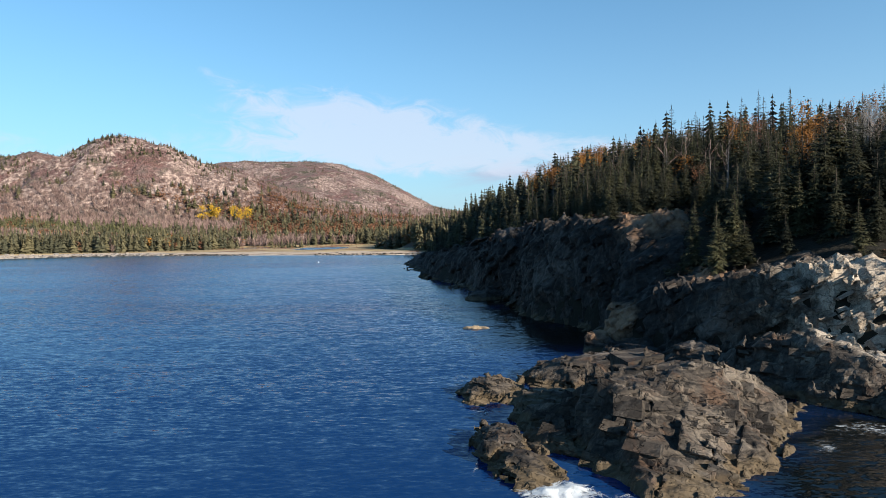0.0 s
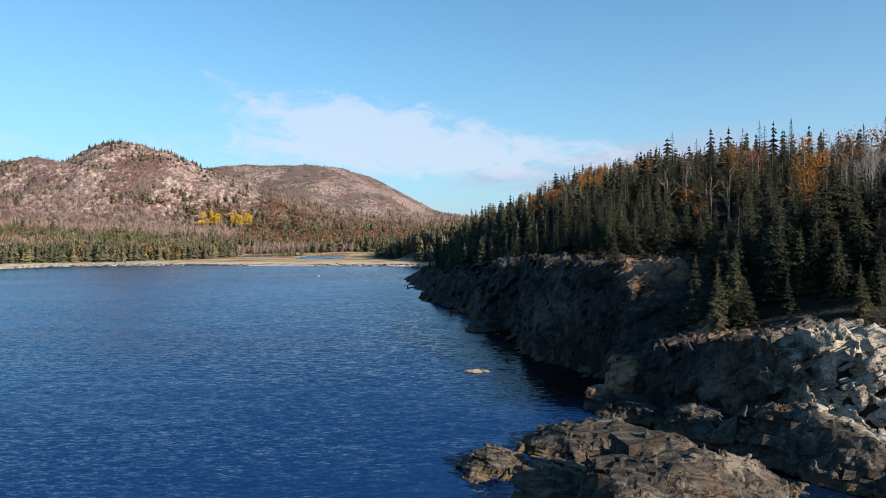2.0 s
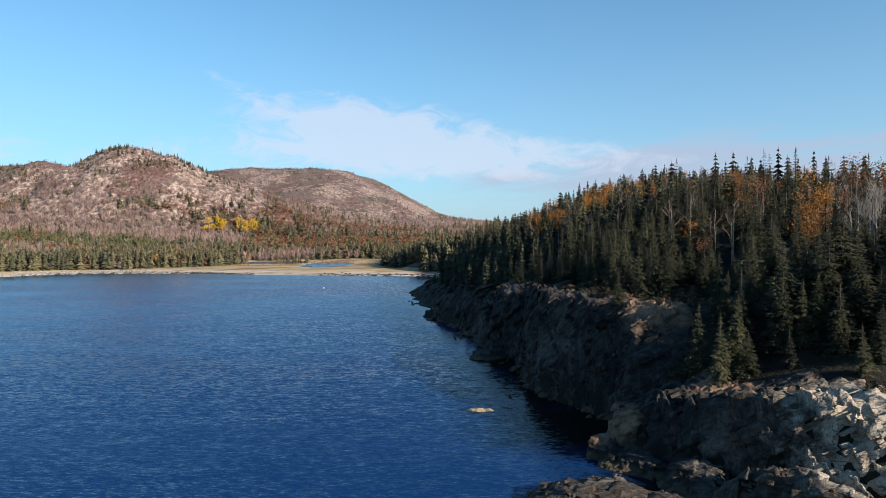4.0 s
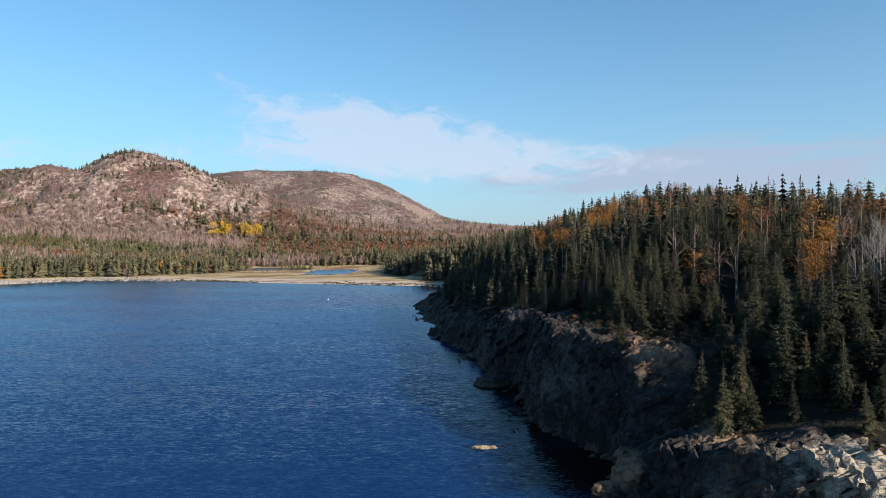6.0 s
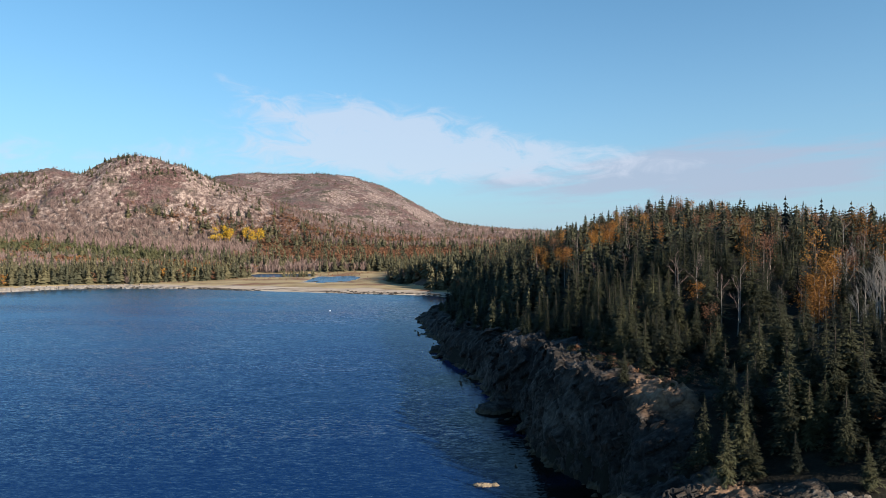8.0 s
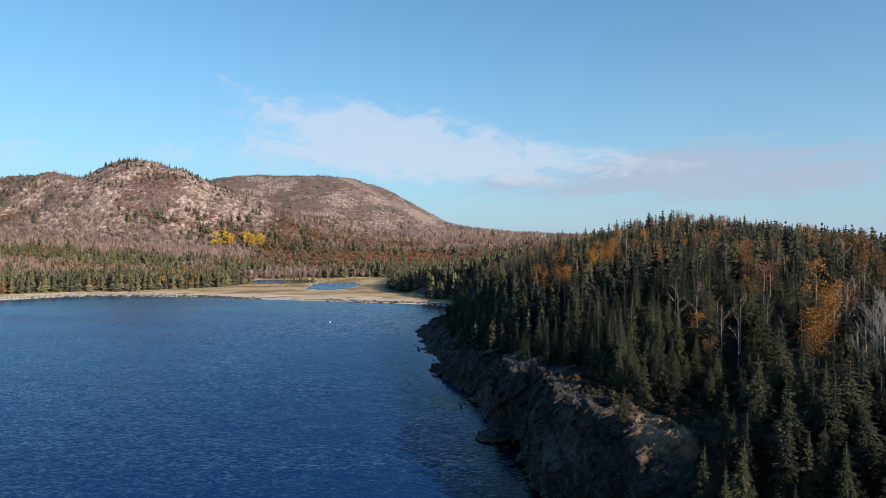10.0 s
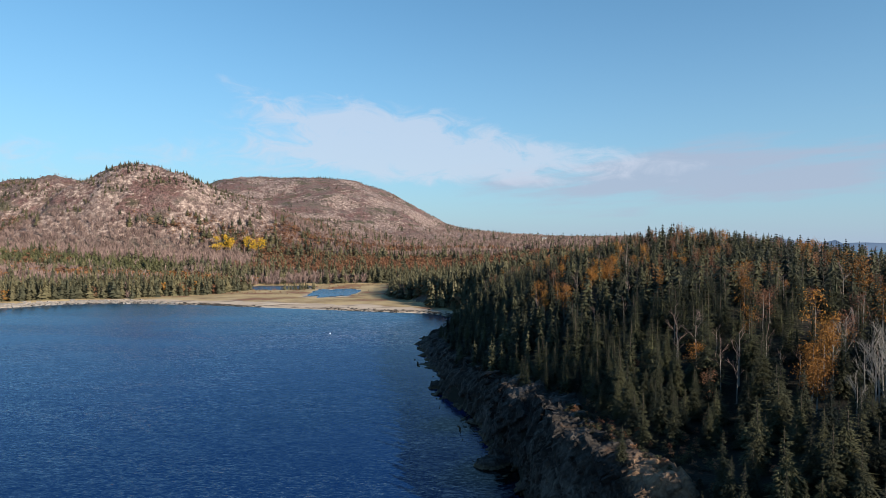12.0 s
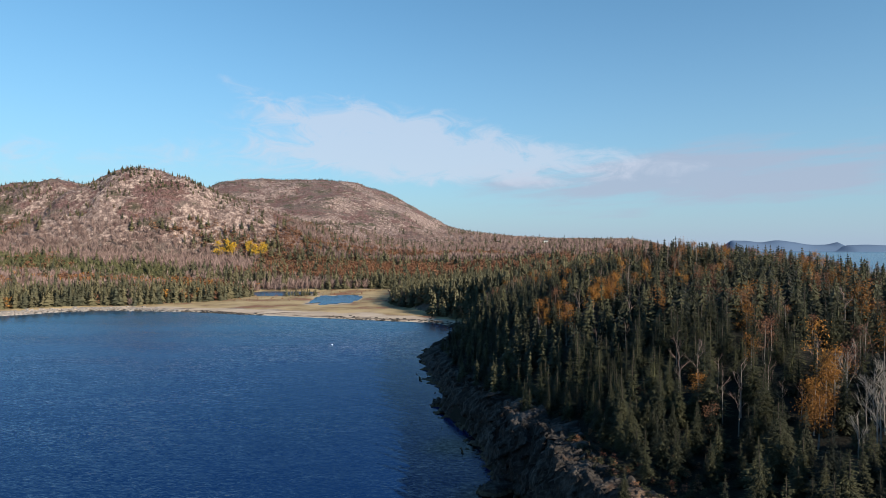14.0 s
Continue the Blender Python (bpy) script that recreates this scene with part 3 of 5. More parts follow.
def tidy(v, f):
    """Drops the vertices that no face uses."""
    used = np.unique(f)
    back = np.zeros(len(v), np.int64)
    back[used] = np.arange(len(used))
    return v[used], back[f]


def part(name, mesh, parent, label=""):
    ob = new(name, mesh)
    ob.parent = parent
    return tagged(ob, label)


def joined(template, places, rng, tint=None):
    """Many copies of template (verts, faces) at places (x, y, z, height, width): one set of verts, faces and a tone each."""
    tv, tf = template
    n = len(places)
    a = rng.random(n) * 2 * np.pi
    c, s = np.cos(a)[:, None], np.sin(a)[:, None]
    h, w = places[:, 3][:, None], places[:, 4][:, None]
    x = (tv[:, 0] * c - tv[:, 1] * s) * w + places[:, 0][:, None]
    y = (tv[:, 0] * s + tv[:, 1] * c) * w + places[:, 1][:, None]
    z = tv[:, 2] * h + places[:, 2][:, None]
    v = np.stack([x, y, z], 2).reshape(-1, 3)
    f = (tf[None] + (np.arange(n) * len(tv))[:, None, None]).reshape(-1, 3)
    tone = rng.random(n) if tint is None else tint
    return v, f, np.repeat(tone, len(tv))


def stuff(name, template_list, places, material, rng, label, category, tint=None):
    if len(places) == 0:
        return
    pick = rng.integers(0, len(template_list), len(places))
    vs, fs, ts, off = [], [], [], 0
    for k, template in enumerate(template_list):
        if (pick == k).any():
            v, f, t = joined(template, places[pick == k], rng, None if tint is None else tint[pick == k])
            vs.append(v), fs.append(f + off), ts.append(t)
            off += len(v)
    me = mesh_from(name, np.vstack(vs), np.vstack(fs), material, False, np.concatenate(ts))
    return tagged(new(name, me), label, category, kind="stuff")


# ---- the land ----
def build_land():
    gx, gy = np.meshgrid(np.arange(-40, 352, 2.0), np.arange(-20, 421, 2.0))
    z, d, s, run = ground(gx, gy)
    z = z - 1.4 * (1 - smooth(run + 3, run + 7, d)) - 0.05
    f = grid_faces(*gx.shape, keep=(d > -3))
    v, f = tidy(np.stack([gx, gy, z], 2).reshape(-1, 3), f)
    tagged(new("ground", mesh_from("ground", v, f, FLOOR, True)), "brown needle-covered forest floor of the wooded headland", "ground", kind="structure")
    # the valley, the marsh and the mountains, from the beach to the skyline
    ys = 420 * (3500 / 420) ** np.linspace(0, 1, 340)
    a = np.linspace(-0.95, 0.95, 480)
    gx, gy = np.outer(ys, a), np.repeat(ys[:, None], len(a), 1)
    z, d, s, run = ground(gx, gy)
    sand = (gy < 700) & (z < 5.0) & (gx < 60) & (d > -8)
    f = grid_faces(*gx.shape, keep=(d > -8))
    on_sand = sand.ravel()[f].all(1)
    verts = np.stack([gx, gy, z], 2).reshape(-1, 3)
    v, g = tidy(verts, f[~on_sand])
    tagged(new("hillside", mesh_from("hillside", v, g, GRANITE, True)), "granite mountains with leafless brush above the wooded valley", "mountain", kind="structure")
    v, g = tidy(verts, f[on_sand])
    tagged(new("beach", mesh_from("beach", v, g, SAND, True)), "pale sandy beach with dune grass and tan marsh behind", "beach", kind="structure")


def rnd3(i, j, k, s):
    return rnd(i + 57 * k, j - 131 * k, s)


def waves(x, y, z, size, seed):
    """A slow, cheap wobble in space, about -1 to 1."""
    r = np.random.default_rng(seed)
    s = 0.0
    for _ in range(4):
        kx, ky, kz = r.normal(0, 1, 3) / size
        s = s + np.sin(kx * x + ky * y + kz * z + 6.28 * r.random())
    return s * 0.4


def bricks(u, v, w, size, seed):
    """Jointed rock: beds of uneven thickness, each broken into blocks. Gives each block its own push, and a lean to its faces."""
    su, sv, sw = size
    k = np.floor(w / sw)
    k = np.where(rnd(k, k * 0, seed) < 0.22, k - 1, k)
    uu = u / su + 9.7 * rnd(k, k * 0 + 3, seed + 1)
    i = np.floor(uu)
    i = np.where(rnd(i, k, seed + 2) < 0.2, i - 1, i)
    vv = v / sv + 7.3 * rnd(i, k, seed + 3)
    j = np.floor(vv)
    j = np.where(rnd(j, i + 31 * k, seed + 4) < 0.2, j - 1, j)
    r1, r2, r3 = (rnd3(i, j, k, seed + 5 + n) for n in range(3))
    return 0.8 * (r1 - 0.5) + 0.9 * (r2 - 0.5) * (uu - i - 0.5) + 0.9 * (r3 - 0.5) * (vv - j - 0.5)


def joints(x, y, z, seed, sizes, dip=(0.45, -0.30, 0.5)):
    m = np.array(Euler(dip).to_matrix())
    wob = sizes[0][0][0]
    x1 = x + 0.12 * wob * waves(x, y, z, wob * 0.9, seed + 1) + 0.04 * waves(x, y, z, 0.45, seed + 11)
    y1 = y + 0.12 * wob * waves(x, y, z, wob * 0.9, seed + 2) + 0.04 * waves(x, y, z, 0.45, seed + 12)
    z1 = z + 0.10 * wob * waves(x, y, z, wob * 0.9, seed + 3) + 0.03 * waves(x, y, z, 0.45, seed + 13)
    u, v, w = (m[n, 0] * x1 + m[n, 1] * y1 + m[n, 2] * z1 for n in range(3))
    return sum(amp * bricks(u, v, w, size, seed + 20 * n) for n, (size, amp) in enumerate(sizes))


def surface(field, origin, step):
    """The skin of a body given as a field on a grid (inside: above 0): one vertex a cell, one quad a crossed edge."""
    inside = field > 0
    nx, ny, nz = (n - 1 for n in field.shape)
    total, count = np.zeros((nx, ny, nz, 3), np.float32), np.zeros((nx, ny, nz), np.float32)
    corner = [(a, b, c) for a in (0, 1) for b in (0, 1) for c in (0, 1)]
    for p in corner:
        for axis in range(3):
            if p[axis]:
                continue
            q = tuple(1 if n == axis else p[n] for n in range(3))
            sp, sq = (tuple(slice(o, o + n) for o, n in zip(t, (nx, ny, nz))) for t in (p, q))
            hit = inside[sp] != inside[sq]
            fp, fq = field[sp][hit], field[sq][hit]
            at = np.repeat(np.array(p, np.float32)[None], len(fp), 0)
            at[:, axis] = fp / (fp - fq)
            total[hit] += at
            count[hit] += 1
    cell = count > 0
    number = np.full(count.shape, -1, np.int64)
    number[cell] = np.arange(cell.sum())
    base = np.argwhere(cell)
    verts = (base + total[cell] / count[cell][:, None]) * step + np.array(origin)
    faces = []
    for axis in range(3):
        b, c = [n for n in range(3) if n != axis]
        lo, hi = [slice(None)] * 3, [slice(None)] * 3
        lo[axis], hi[axis] = slice(0, -1), slice(1, None)
        e0, e1 = inside[tuple(lo)], inside[tuple(hi)]
        for flip, mask in ((axis == 1, e0 & ~e1), (axis != 1, ~e0 & e1)):
            at = np.argwhere(mask)
            ok = (at[:, b] > 0) & (at[:, c] > 0) & (at[:, b] < field.shape[b] - 1) & (at[:, c] < field.shape[c] - 1)
            at = at[ok]
            ring = []
            for ob, oc in ((-1, -1), (0, -1), (0, 0), (-1, 0)):
                g = at.copy()
                g[:, b] += ob
                g[:, c] += oc
                ring.append(number[g[:, 0], g[:, 1], g[:, 2]])
            f = np.stack(ring if not flip else ring[::-1], 1)
            faces.append(f)
    return verts, np.vstack(faces)


def faceted(height, size, seed, share=0.75, jump=0.5):
    """The same lie of the land, broken into leaning flat facets."""
    def broken(x, y):
        dx, dy, r1, r2, r3, edge = cells(x / size, y / size, seed)
        cx, cy = x - dx * size, y - dy * size
        h0, push = height(x, y)
        hc = height(cx, cy)[0]
        gx, gy = (height(cx + 0.3, cy)[0] - hc) / 0.3, (height(cx, cy + 0.3)[0] - hc) / 0.3
        steep = np.clip(1.6 / (np.hypot(gx, gy) + 1e-6), 0, 1)
        flat = hc + gx * steep * dx * size + gy * steep * dy * size + (r1 - 0.5) * jump + ((r2 - 0.5) * dx + (r3 - 0.5) * dy) * jump * 1.6
        use = share * smooth(-1.2, 0.4, h0)
        return h0 * (1 - use) + np.clip(flat, h0 - 1.1, h0 + 1.1) * use, push, h0
    return broken


def main_pieces(verts, faces, least=80):
    """Drops loose crumbs that hang free of the body."""
    label = np.arange(len(verts))
    while True:
        low = label[faces].min(1)
        nxt = label.copy()
        for k in range(faces.shape[1]):
            np.minimum.at(nxt, faces[:, k], low)
        nxt = nxt[nxt]
        if (nxt == label).all():
            break
        label = nxt
    size = np.bincount(label, minlength=len(verts))
    return tidy(verts, faces[size[label[faces[:, 0]]] >= least])


def rock_body(box, step, height, sizes, seed, dip=(0.45, -0.30, 0.5), reach=1.9, trim=None, tile=30.0):
    """Verts and faces of jointed rock. height(x, y) is the mean lie of its surface; the joints push it in and out along its normal."""
    x0, x1, y0, y1, z0, z1 = box
    V, F, off = [], [], 0
    ya = y0
    while ya < y1 - 1e-6:
        yb = min(ya + tile, y1)
        xs, ys, zs = np.arange(x0, x1, step), np.arange(round(ya / step) * step, yb + 1.5 * step, step), np.arange(z0, z1, step)
        ya = yb
        gx, gy = np.meshgrid(xs, ys, indexing="ij")
        h, push, mean = height(gx, gy)
        hx, hy = np.gradient(mean, step)
        steep = np.sqrt(1 + np.minimum(hx * hx + hy * hy, 30.0))
        f = ((h[..., None] - zs) / steep[..., None]).astype(np.float32)
        near = (abs(f) < reach) & (push[..., None] > 0)
        a, b, c = np.nonzero(near)
        if len(a) < 10:
            continue
        f[near] += (push[a, b] * joints(xs[a], ys[b], zs[c], seed, sizes, dip)).astype(np.float32)
        v, q = surface(f, (xs[0], ys[0], zs[0]), step)
        if trim is not None:
            q = q[trim(v)[q].all(1)]
        v, q = main_pieces(*tidy(v, q))
        V.append(v), F.append(q + off)
        off += len(v)
    return np.vstack(V), np.vstack(F)


def block_shell(height, box, size, seed, dip, sink=(0.22, 0.85), keep=None, share=0.36):
    """Jointed blocks that lie along a surface: eight corners each, square to the joints but for a little play."""
    m = np.array(Euler(dip).to_matrix())
    su, sv, sw = size
    x0, x1, y0, y1, z0, z1 = box
    ends = np.array([(a, b, c) for a in (x0, x1) for b in (y0, y1) for c in (z0, z1)]) @ m.T
    lo, hi = np.floor(ends.min(0) / size) - 1, np.ceil(ends.max(0) / size) + 1
    k, i, j = (g.ravel() for g in np.meshgrid(np.arange(lo[2], hi[2]), np.arange(lo[0], hi[0]), np.arange(lo[1], hi[1]), indexing="ij"))
    r = [rnd3(i, j, k, seed + n) for n in range(8)]
    u = (i + 0.5 + 0.9 * rnd(k, k * 0, seed + 20) + 0.25 * (r[0] - 0.5)) * su
    v = (j + 0.5 + 0.9 * rnd(i, k, seed + 21) + 0.25 * (r[1] - 0.5)) * sv
    w = (k + 0.5 + 0.2 * (r[2] - 0.5)) * sw
    c = np.stack([u, v, w], 1) @ m
    ok = (c[:, 0] > x0) & (c[:, 0] < x1) & (c[:, 1] > y0) & (c[:, 1] < y1) & (c[:, 2] > z0) & (c[:, 2] < z1)
    c, r = c[ok], [q[ok] for q in r]
    h = height(c[:, 0], c[:, 1])[0]
    hx, hy = ((height(c[:, 0] + a, c[:, 1] + b)[0] - h) / 0.6 for a, b in ((0.6, 0), (0, 0.6)))
    f = (h - c[:, 2]) / np.sqrt(1 + np.minimum(hx * hx + hy * hy, 30.0))
    mean = (su * sv * sw) ** (1 / 3)
    ok = (f > sink[0] * mean + 0.35 * mean * r[3]) & (f < sink[1] * mean + 0.2) & (r[4] < share)
    if keep is not None:
        ok &= keep(c)
    c, r = c[ok], [q[ok] for q in r]
    rng = np.random.default_rng(seed)
    n = len(c)
    half = 0.5 * np.array(size) * np.exp(rng.normal(0, 0.28, (n, 3)))
    sign = np.array([(a, b, d) for a in (-1, 1) for b in (-1, 1) for d in (-1, 1)], float)
    local = half[:, None] * (sign[None] * (1 + 0.11 * rng.normal(0, 1, (n, 8, 3)).clip(-1.6, 1.6)))
    knock = rng.integers(0, 8, n)
    local[np.arange(n), knock] *= 0.78
    local[np.arange(n), (knock + 3) % 8] *= 0.9
    turn = rng.normal(0, 0.07, (n, 3))
    local = local + np.cross(turn[:, None], local)
    return c, local @ m


BLOCK_FACES = np.array(((0, 1, 3, 2), (4, 6, 7, 5), (0, 4, 5, 1), (2, 3, 7, 6), (0, 2, 6, 4), (1, 5, 7, 3)))


def lay_blocks(parent, base, shell, single, material=ROCK, order=None):
    """The first blocks as parts of their own, the rest joined."""
    c, local = shell
    rank = np.argsort(c[:, 1] if order is None else order(c))
    for n in rank[:single]:
        ob = part("rock_block", mesh_from("rock_block", local[n], BLOCK_FACES, material), parent)
        ob.location = Vector(c[n]) - Vector(base)
    rest = rank[single:]
    if len(rest):
        v = (c[rest][:, None] + local[rest] - np.array(base)).reshape(-1, 3)
        f = (BLOCK_FACES[None] + 8 * np.arange(len(rest))[:, None, None]).reshape(-1, 4)
        ob = new("broken_rock", mesh_from("broken_rock", v, f, material))
        ob.parent = parent
        tagged(ob, kind="stuff")


BIG_BLOCKS, SMALL_BLOCKS = (1.7, 1.2, 0.85), (0.7, 0.5, 0.34)
COARSE = (((2.4, 1.5, 1.7), 1.15), ((1.0, 0.8, 0.5), 0.42), ((0.5, 0.4, 0.26), 0.12))
FINE = (((1.4, 1.1, 0.55), 0.70), ((0.6, 0.45, 0.26), 0.24))
LEDGES = (((2.6, 1.9, 1.4), 0.80), ((1.05, 0.85, 0.6), 0.36), ((0.45, 0.36, 0.25), 0.12))
BROAD = (((5.0, 3.6, 2.2), 2.0), ((2.0, 1.5, 0.9), 0.95), ((0.9, 0.7, 0.45), 0.35))


def build_cliff():
    def height(x, y):
        h, d, s, run = ground(x, y)
        h = h + 2.6 * fbm(x / 11, y / 11, 5, 3) * smooth(-1, 3, d)
        h = h - 4.0 * smooth(run + 5.5, run + 9, d)
        return np.where(d < -6, -4.0, h), np.where((d > -6) & (d < run + 9.5), 1.0, 0.0)

    def trim(v):
        d, s = shore_distance(v[:, 0], v[:, 1])
        return (v[:, 2] > -1.3) & (d < cliff_run(s) + 9) & (d > -6)

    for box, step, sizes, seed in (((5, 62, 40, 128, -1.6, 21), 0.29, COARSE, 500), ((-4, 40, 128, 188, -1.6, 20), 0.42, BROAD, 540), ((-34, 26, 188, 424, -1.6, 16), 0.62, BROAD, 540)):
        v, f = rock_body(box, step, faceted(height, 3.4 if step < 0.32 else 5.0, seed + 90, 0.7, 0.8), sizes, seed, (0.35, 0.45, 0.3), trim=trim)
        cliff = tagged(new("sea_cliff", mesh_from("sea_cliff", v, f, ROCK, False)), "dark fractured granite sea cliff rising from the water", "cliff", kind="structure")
        if box[3] < 190:
            on_face = lambda c: trim(c) & (c[:, 2] > -0.6)
            lay_blocks(cliff, (0, 0, 0), block_shell(height, box, (2.6, 1.7, 1.15), seed + 3, (0.35, 0.45, 0.3), (0.25, 0.8), on_face, 0.35), 280 if box[3] < 130 else 120)
            if box[3] < 130:
                lay_blocks(cliff, (0, 0, 0), block_shell(height, box, (1.1, 0.8, 0.5), seed + 5, (0.35, 0.45, 0.3), (0.15, 0.8), on_face, 0.35), 0)


def dome(x, y, cx, cy, rx, ry, h, turn=0.0, p=2.6, e=2.2):
    c, s = math.cos(turn), math.sin(turn)
    u, v = ((x - cx) * c + (y - cy) * s) / rx, (-(x - cx) * s + (y - cy) * c) / ry
    r = (abs(u) ** p + abs(v) ** p) ** (1 / p)
    return np.where(r < 1, h * (1 - r ** e), -3.0 * (r - 1) * h)


def slabs(x, y, facets):
    """A hump bounded by flat slabs; each is a place on its foot line, the way it faces in degrees, its slope and the height of that line."""
    h = np.full(x.shape, 99.0)
    for px, py, way, slope, z0 in facets:
        a = math.radians(way)
        h = np.minimum(h, z0 - slope * ((x - px) * math.cos(a) + (y - py) * math.sin(a)))
    return h


def rock_mass(name, box, step, domes, sizes, seed, label, category="rock", dip=(0.34, -0.26, 0.5), material=ROCK, blocks=150, facets=()):
    """A body of broken bedrock that rises from the water in one or more humps."""
    def height(x, y):
        wx, wy = x + 1.2 * fbm(x / 4, y / 4, seed, 4), y + 1.2 * fbm(x / 4, y / 4, seed + 7, 4)
        h = np.full(x.shape, -3.0)
        for group in facets:
            h = np.maximum(h, slabs(wx, wy, group))
        for d in domes:
            h = np.maximum(h, dome(wx, wy, *d))
        return np.maximum(h, -3.0), np.ones(x.shape)

    big, small = (BIG_BLOCKS, SMALL_BLOCKS) if sizes in (COARSE, LEDGES) else ((1.2, 0.8, 0.5), (0.6, 0.42, 0.26))

    def core(x, y):
        h, push = height(x, y)
        return h - 0.08 * big[2], push

    v, f = rock_body(box, step, faceted(core if blocks else height, 2.6 if step > 0.15 else 1.3, seed + 90, 0.55, 0.4 if step > 0.15 else 0.2), sizes, seed, dip, trim=lambda v: v[:, 2] > -1.0, tile=40.0)
    if not blocks:
        return tagged(new(name, mesh_from(name, v, f, material, False)), label, category)
    base = np.array((domes[0][0], domes[0][1], 0.0))
    rock = tagged(new(name), label, category)
    rock.location = base
    part("bedrock", mesh_from("bedrock", v - base, f, material, False), rock)
    above = lambda c: c[:, 2] > -0.4
    lay_blocks(rock, base, block_shell(height, box, big, seed + 3, dip, keep=above), blocks, material)
    lay_blocks(rock, base, block_shell(height, box, small, seed + 5, dip, keep=above), 0, material)
    return rock


def build_rocks():
    rock_mass("rock_outcrop", (1, 31, 31, 58, -1.4, 8.5), 0.135, ((7.6, 46.0, 2.8, 5.4, 1.6, 0.2, 3.0), (14.4, 52.3, 1.9, 1.9, 4.6, 0.3, 6.0, 6.0), (12.2, 50.6, 2.4, 1.5, 2.6, 0.1, 4.0, 4.0)),
              LEDGES, 201, "broken grey-brown granite outcrop standing in the surf", blocks=290,
              facets=(((19.7, 39.2, -34, 0.98, -0.2), (13.6, 35.4, -65, 0.66, -0.2), (9.0, 37.8, 244, 0.85, -0.2), (8.0, 40.0, 190, 1.7, -0.2), (16.0, 51.0, 100, 1.25, -0.2), (14.0, 45.0, 200, 0.09, 4.75)),
                      ((12.0, 41.0, -70, 0.5, 3.3), (8.4, 44.0, 190, 2.0, 0.0), (13.2, 44.0, 8, 2.2, 3.6), (11.0, 48.0, 95, 1.5, 1.0), (11.0, 44.0, 250, 0.1, 4.3))))
    square = tagged(new("boulder"), "square-sided granite boulder wedged behind the outcrop", "boulder")
    rng = np.random.default_rng(215)
    for mid, half, turn in (((14.5, 51.6, 2.9), (1.55, 1.25, 1.9), 0.35), ((12.3, 49.9, 2.6), (1.7, 0.8, 0.75), 0.2)):
        corner = np.array([(a, b, c) for a in (-1, 1) for b in (-1, 1) for c in (-1, 1)], float) * half * (1 + 0.10 * rng.normal(0, 1, (8, 3)).clip(-1.5, 1.5))
        slab = part("rock_block", mesh_from("rock_block", corner @ np.array(Euler((0.06, -0.05, turn)).to_matrix()).T, BLOCK_FACES, ROCK), square)
        slab.location = mid
    rock_mass("rock_ridge", (4, 25, 54, 70, -1.4, 6), 0.18, ((13.5, 62.0, 6.6, 4.0, 2.7, -0.25, 3.2), (19.5, 61.0, 3.0, 3.4, 1.8, 0.3)), LEDGES, 241, "low broken granite ridge behind the outcrop")
    rock_mass("rock_saddle", (3, 25, 46, 63, -1.4, 6), 0.18, ((18.0, 54.5, 4.2, 5.5, 2.4, 0.1, 3.0), (8.0, 54.5, 3.6, 5.0, 0.7, 0.3)), LEDGES, 261, "dark wet granite saddle between outcrop and ridge")
    rock_mass("rock_islet", (-2, 9, 51, 64, -1.4, 4), 0.14, ((3.4, 57.8, 3.2, 2.8, 1.6, 0.3), (1.6, 55.2, 1.4, 1.2, 0.7)), FINE, 301, "low tan granite islet just off the outcrop")
    rock_mass("rock_islet", (-1, 9, 32, 50, -1.4, 4), 0.14, ((3.0, 43.0, 1.7, 3.8, 1.5, 0.15), (3.9, 38.6, 1.9, 2.6, 0.9)), FINE, 331, "low tan granite knob washed by white surf")
    rock_mass("rock_ledge", (19, 54, 42, 76, -1.4, 9), 0.17, ((32.0, 57.0, 4.2, 10.5, 4.9, 0.62), (25.5, 67.0, 4.0, 4.5, 2.6, 0.6), (40, 50, 7, 5, 4.4)),
              LEDGES, 401, "sunlit tan granite ledge below the sea cliff")
    rock_mass("rock_ledge", (13, 30, 64, 84, -1.4, 6), 0.2, ((21.0, 73.5, 4.6, 3.0, 1.9, -0.75), (17.8, 77.2, 2.0, 2.0, 1.9)), FINE, 431, "low rust-coloured granite ledge at the water's edge")
    rock_mass("shore_boulder", (0, 14, 132, 150, -1.4, 5), 0.25, ((6.6, 140.5, 3.2, 2.6, 2.0, 0.2), (9.5, 143, 3.5, 3, 2.4)), FINE, 461, "dark wet boulder at the cliff foot", "boulder", blocks=0)
    rock_mass("shore_boulder", (-14, -2, 208, 224, -1.4, 5), 0.3, ((-8.2, 216, 2.6, 2.6, 2.2),), FINE, 471, "dark square boulder at the cliff foot", "boulder", blocks=0)
    rock_mass("flat_rock", (0, 8, 94, 102, -1.4, 3), 0.11, ((3.9, 98.0, 1.7, 0.95, 0.24, 0.05, 3.4),), (((0.9, 0.6, 0.3), 0.16), ((0.4, 0.3, 0.15), 0.06)), 481, "flat tan rock awash in the calm bay", material=TAN_ROCK, blocks=0)


def build_water():
    r = np.concatenate([[0], 6 * (6200 / 6) ** np.linspace(0, 1, 62)])
    a = np.linspace(0, 2 * np.pi, 97)
    x, y = np.outer(r, np.sin(a)), np.outer(r, np.cos(a))
    v = np.stack([x, y, 0 * x], 2).reshape(-1, 3)
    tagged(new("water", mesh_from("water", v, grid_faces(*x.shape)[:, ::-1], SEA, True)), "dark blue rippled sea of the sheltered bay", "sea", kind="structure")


build_land()
build_cliff()
build_rocks()
build_water()


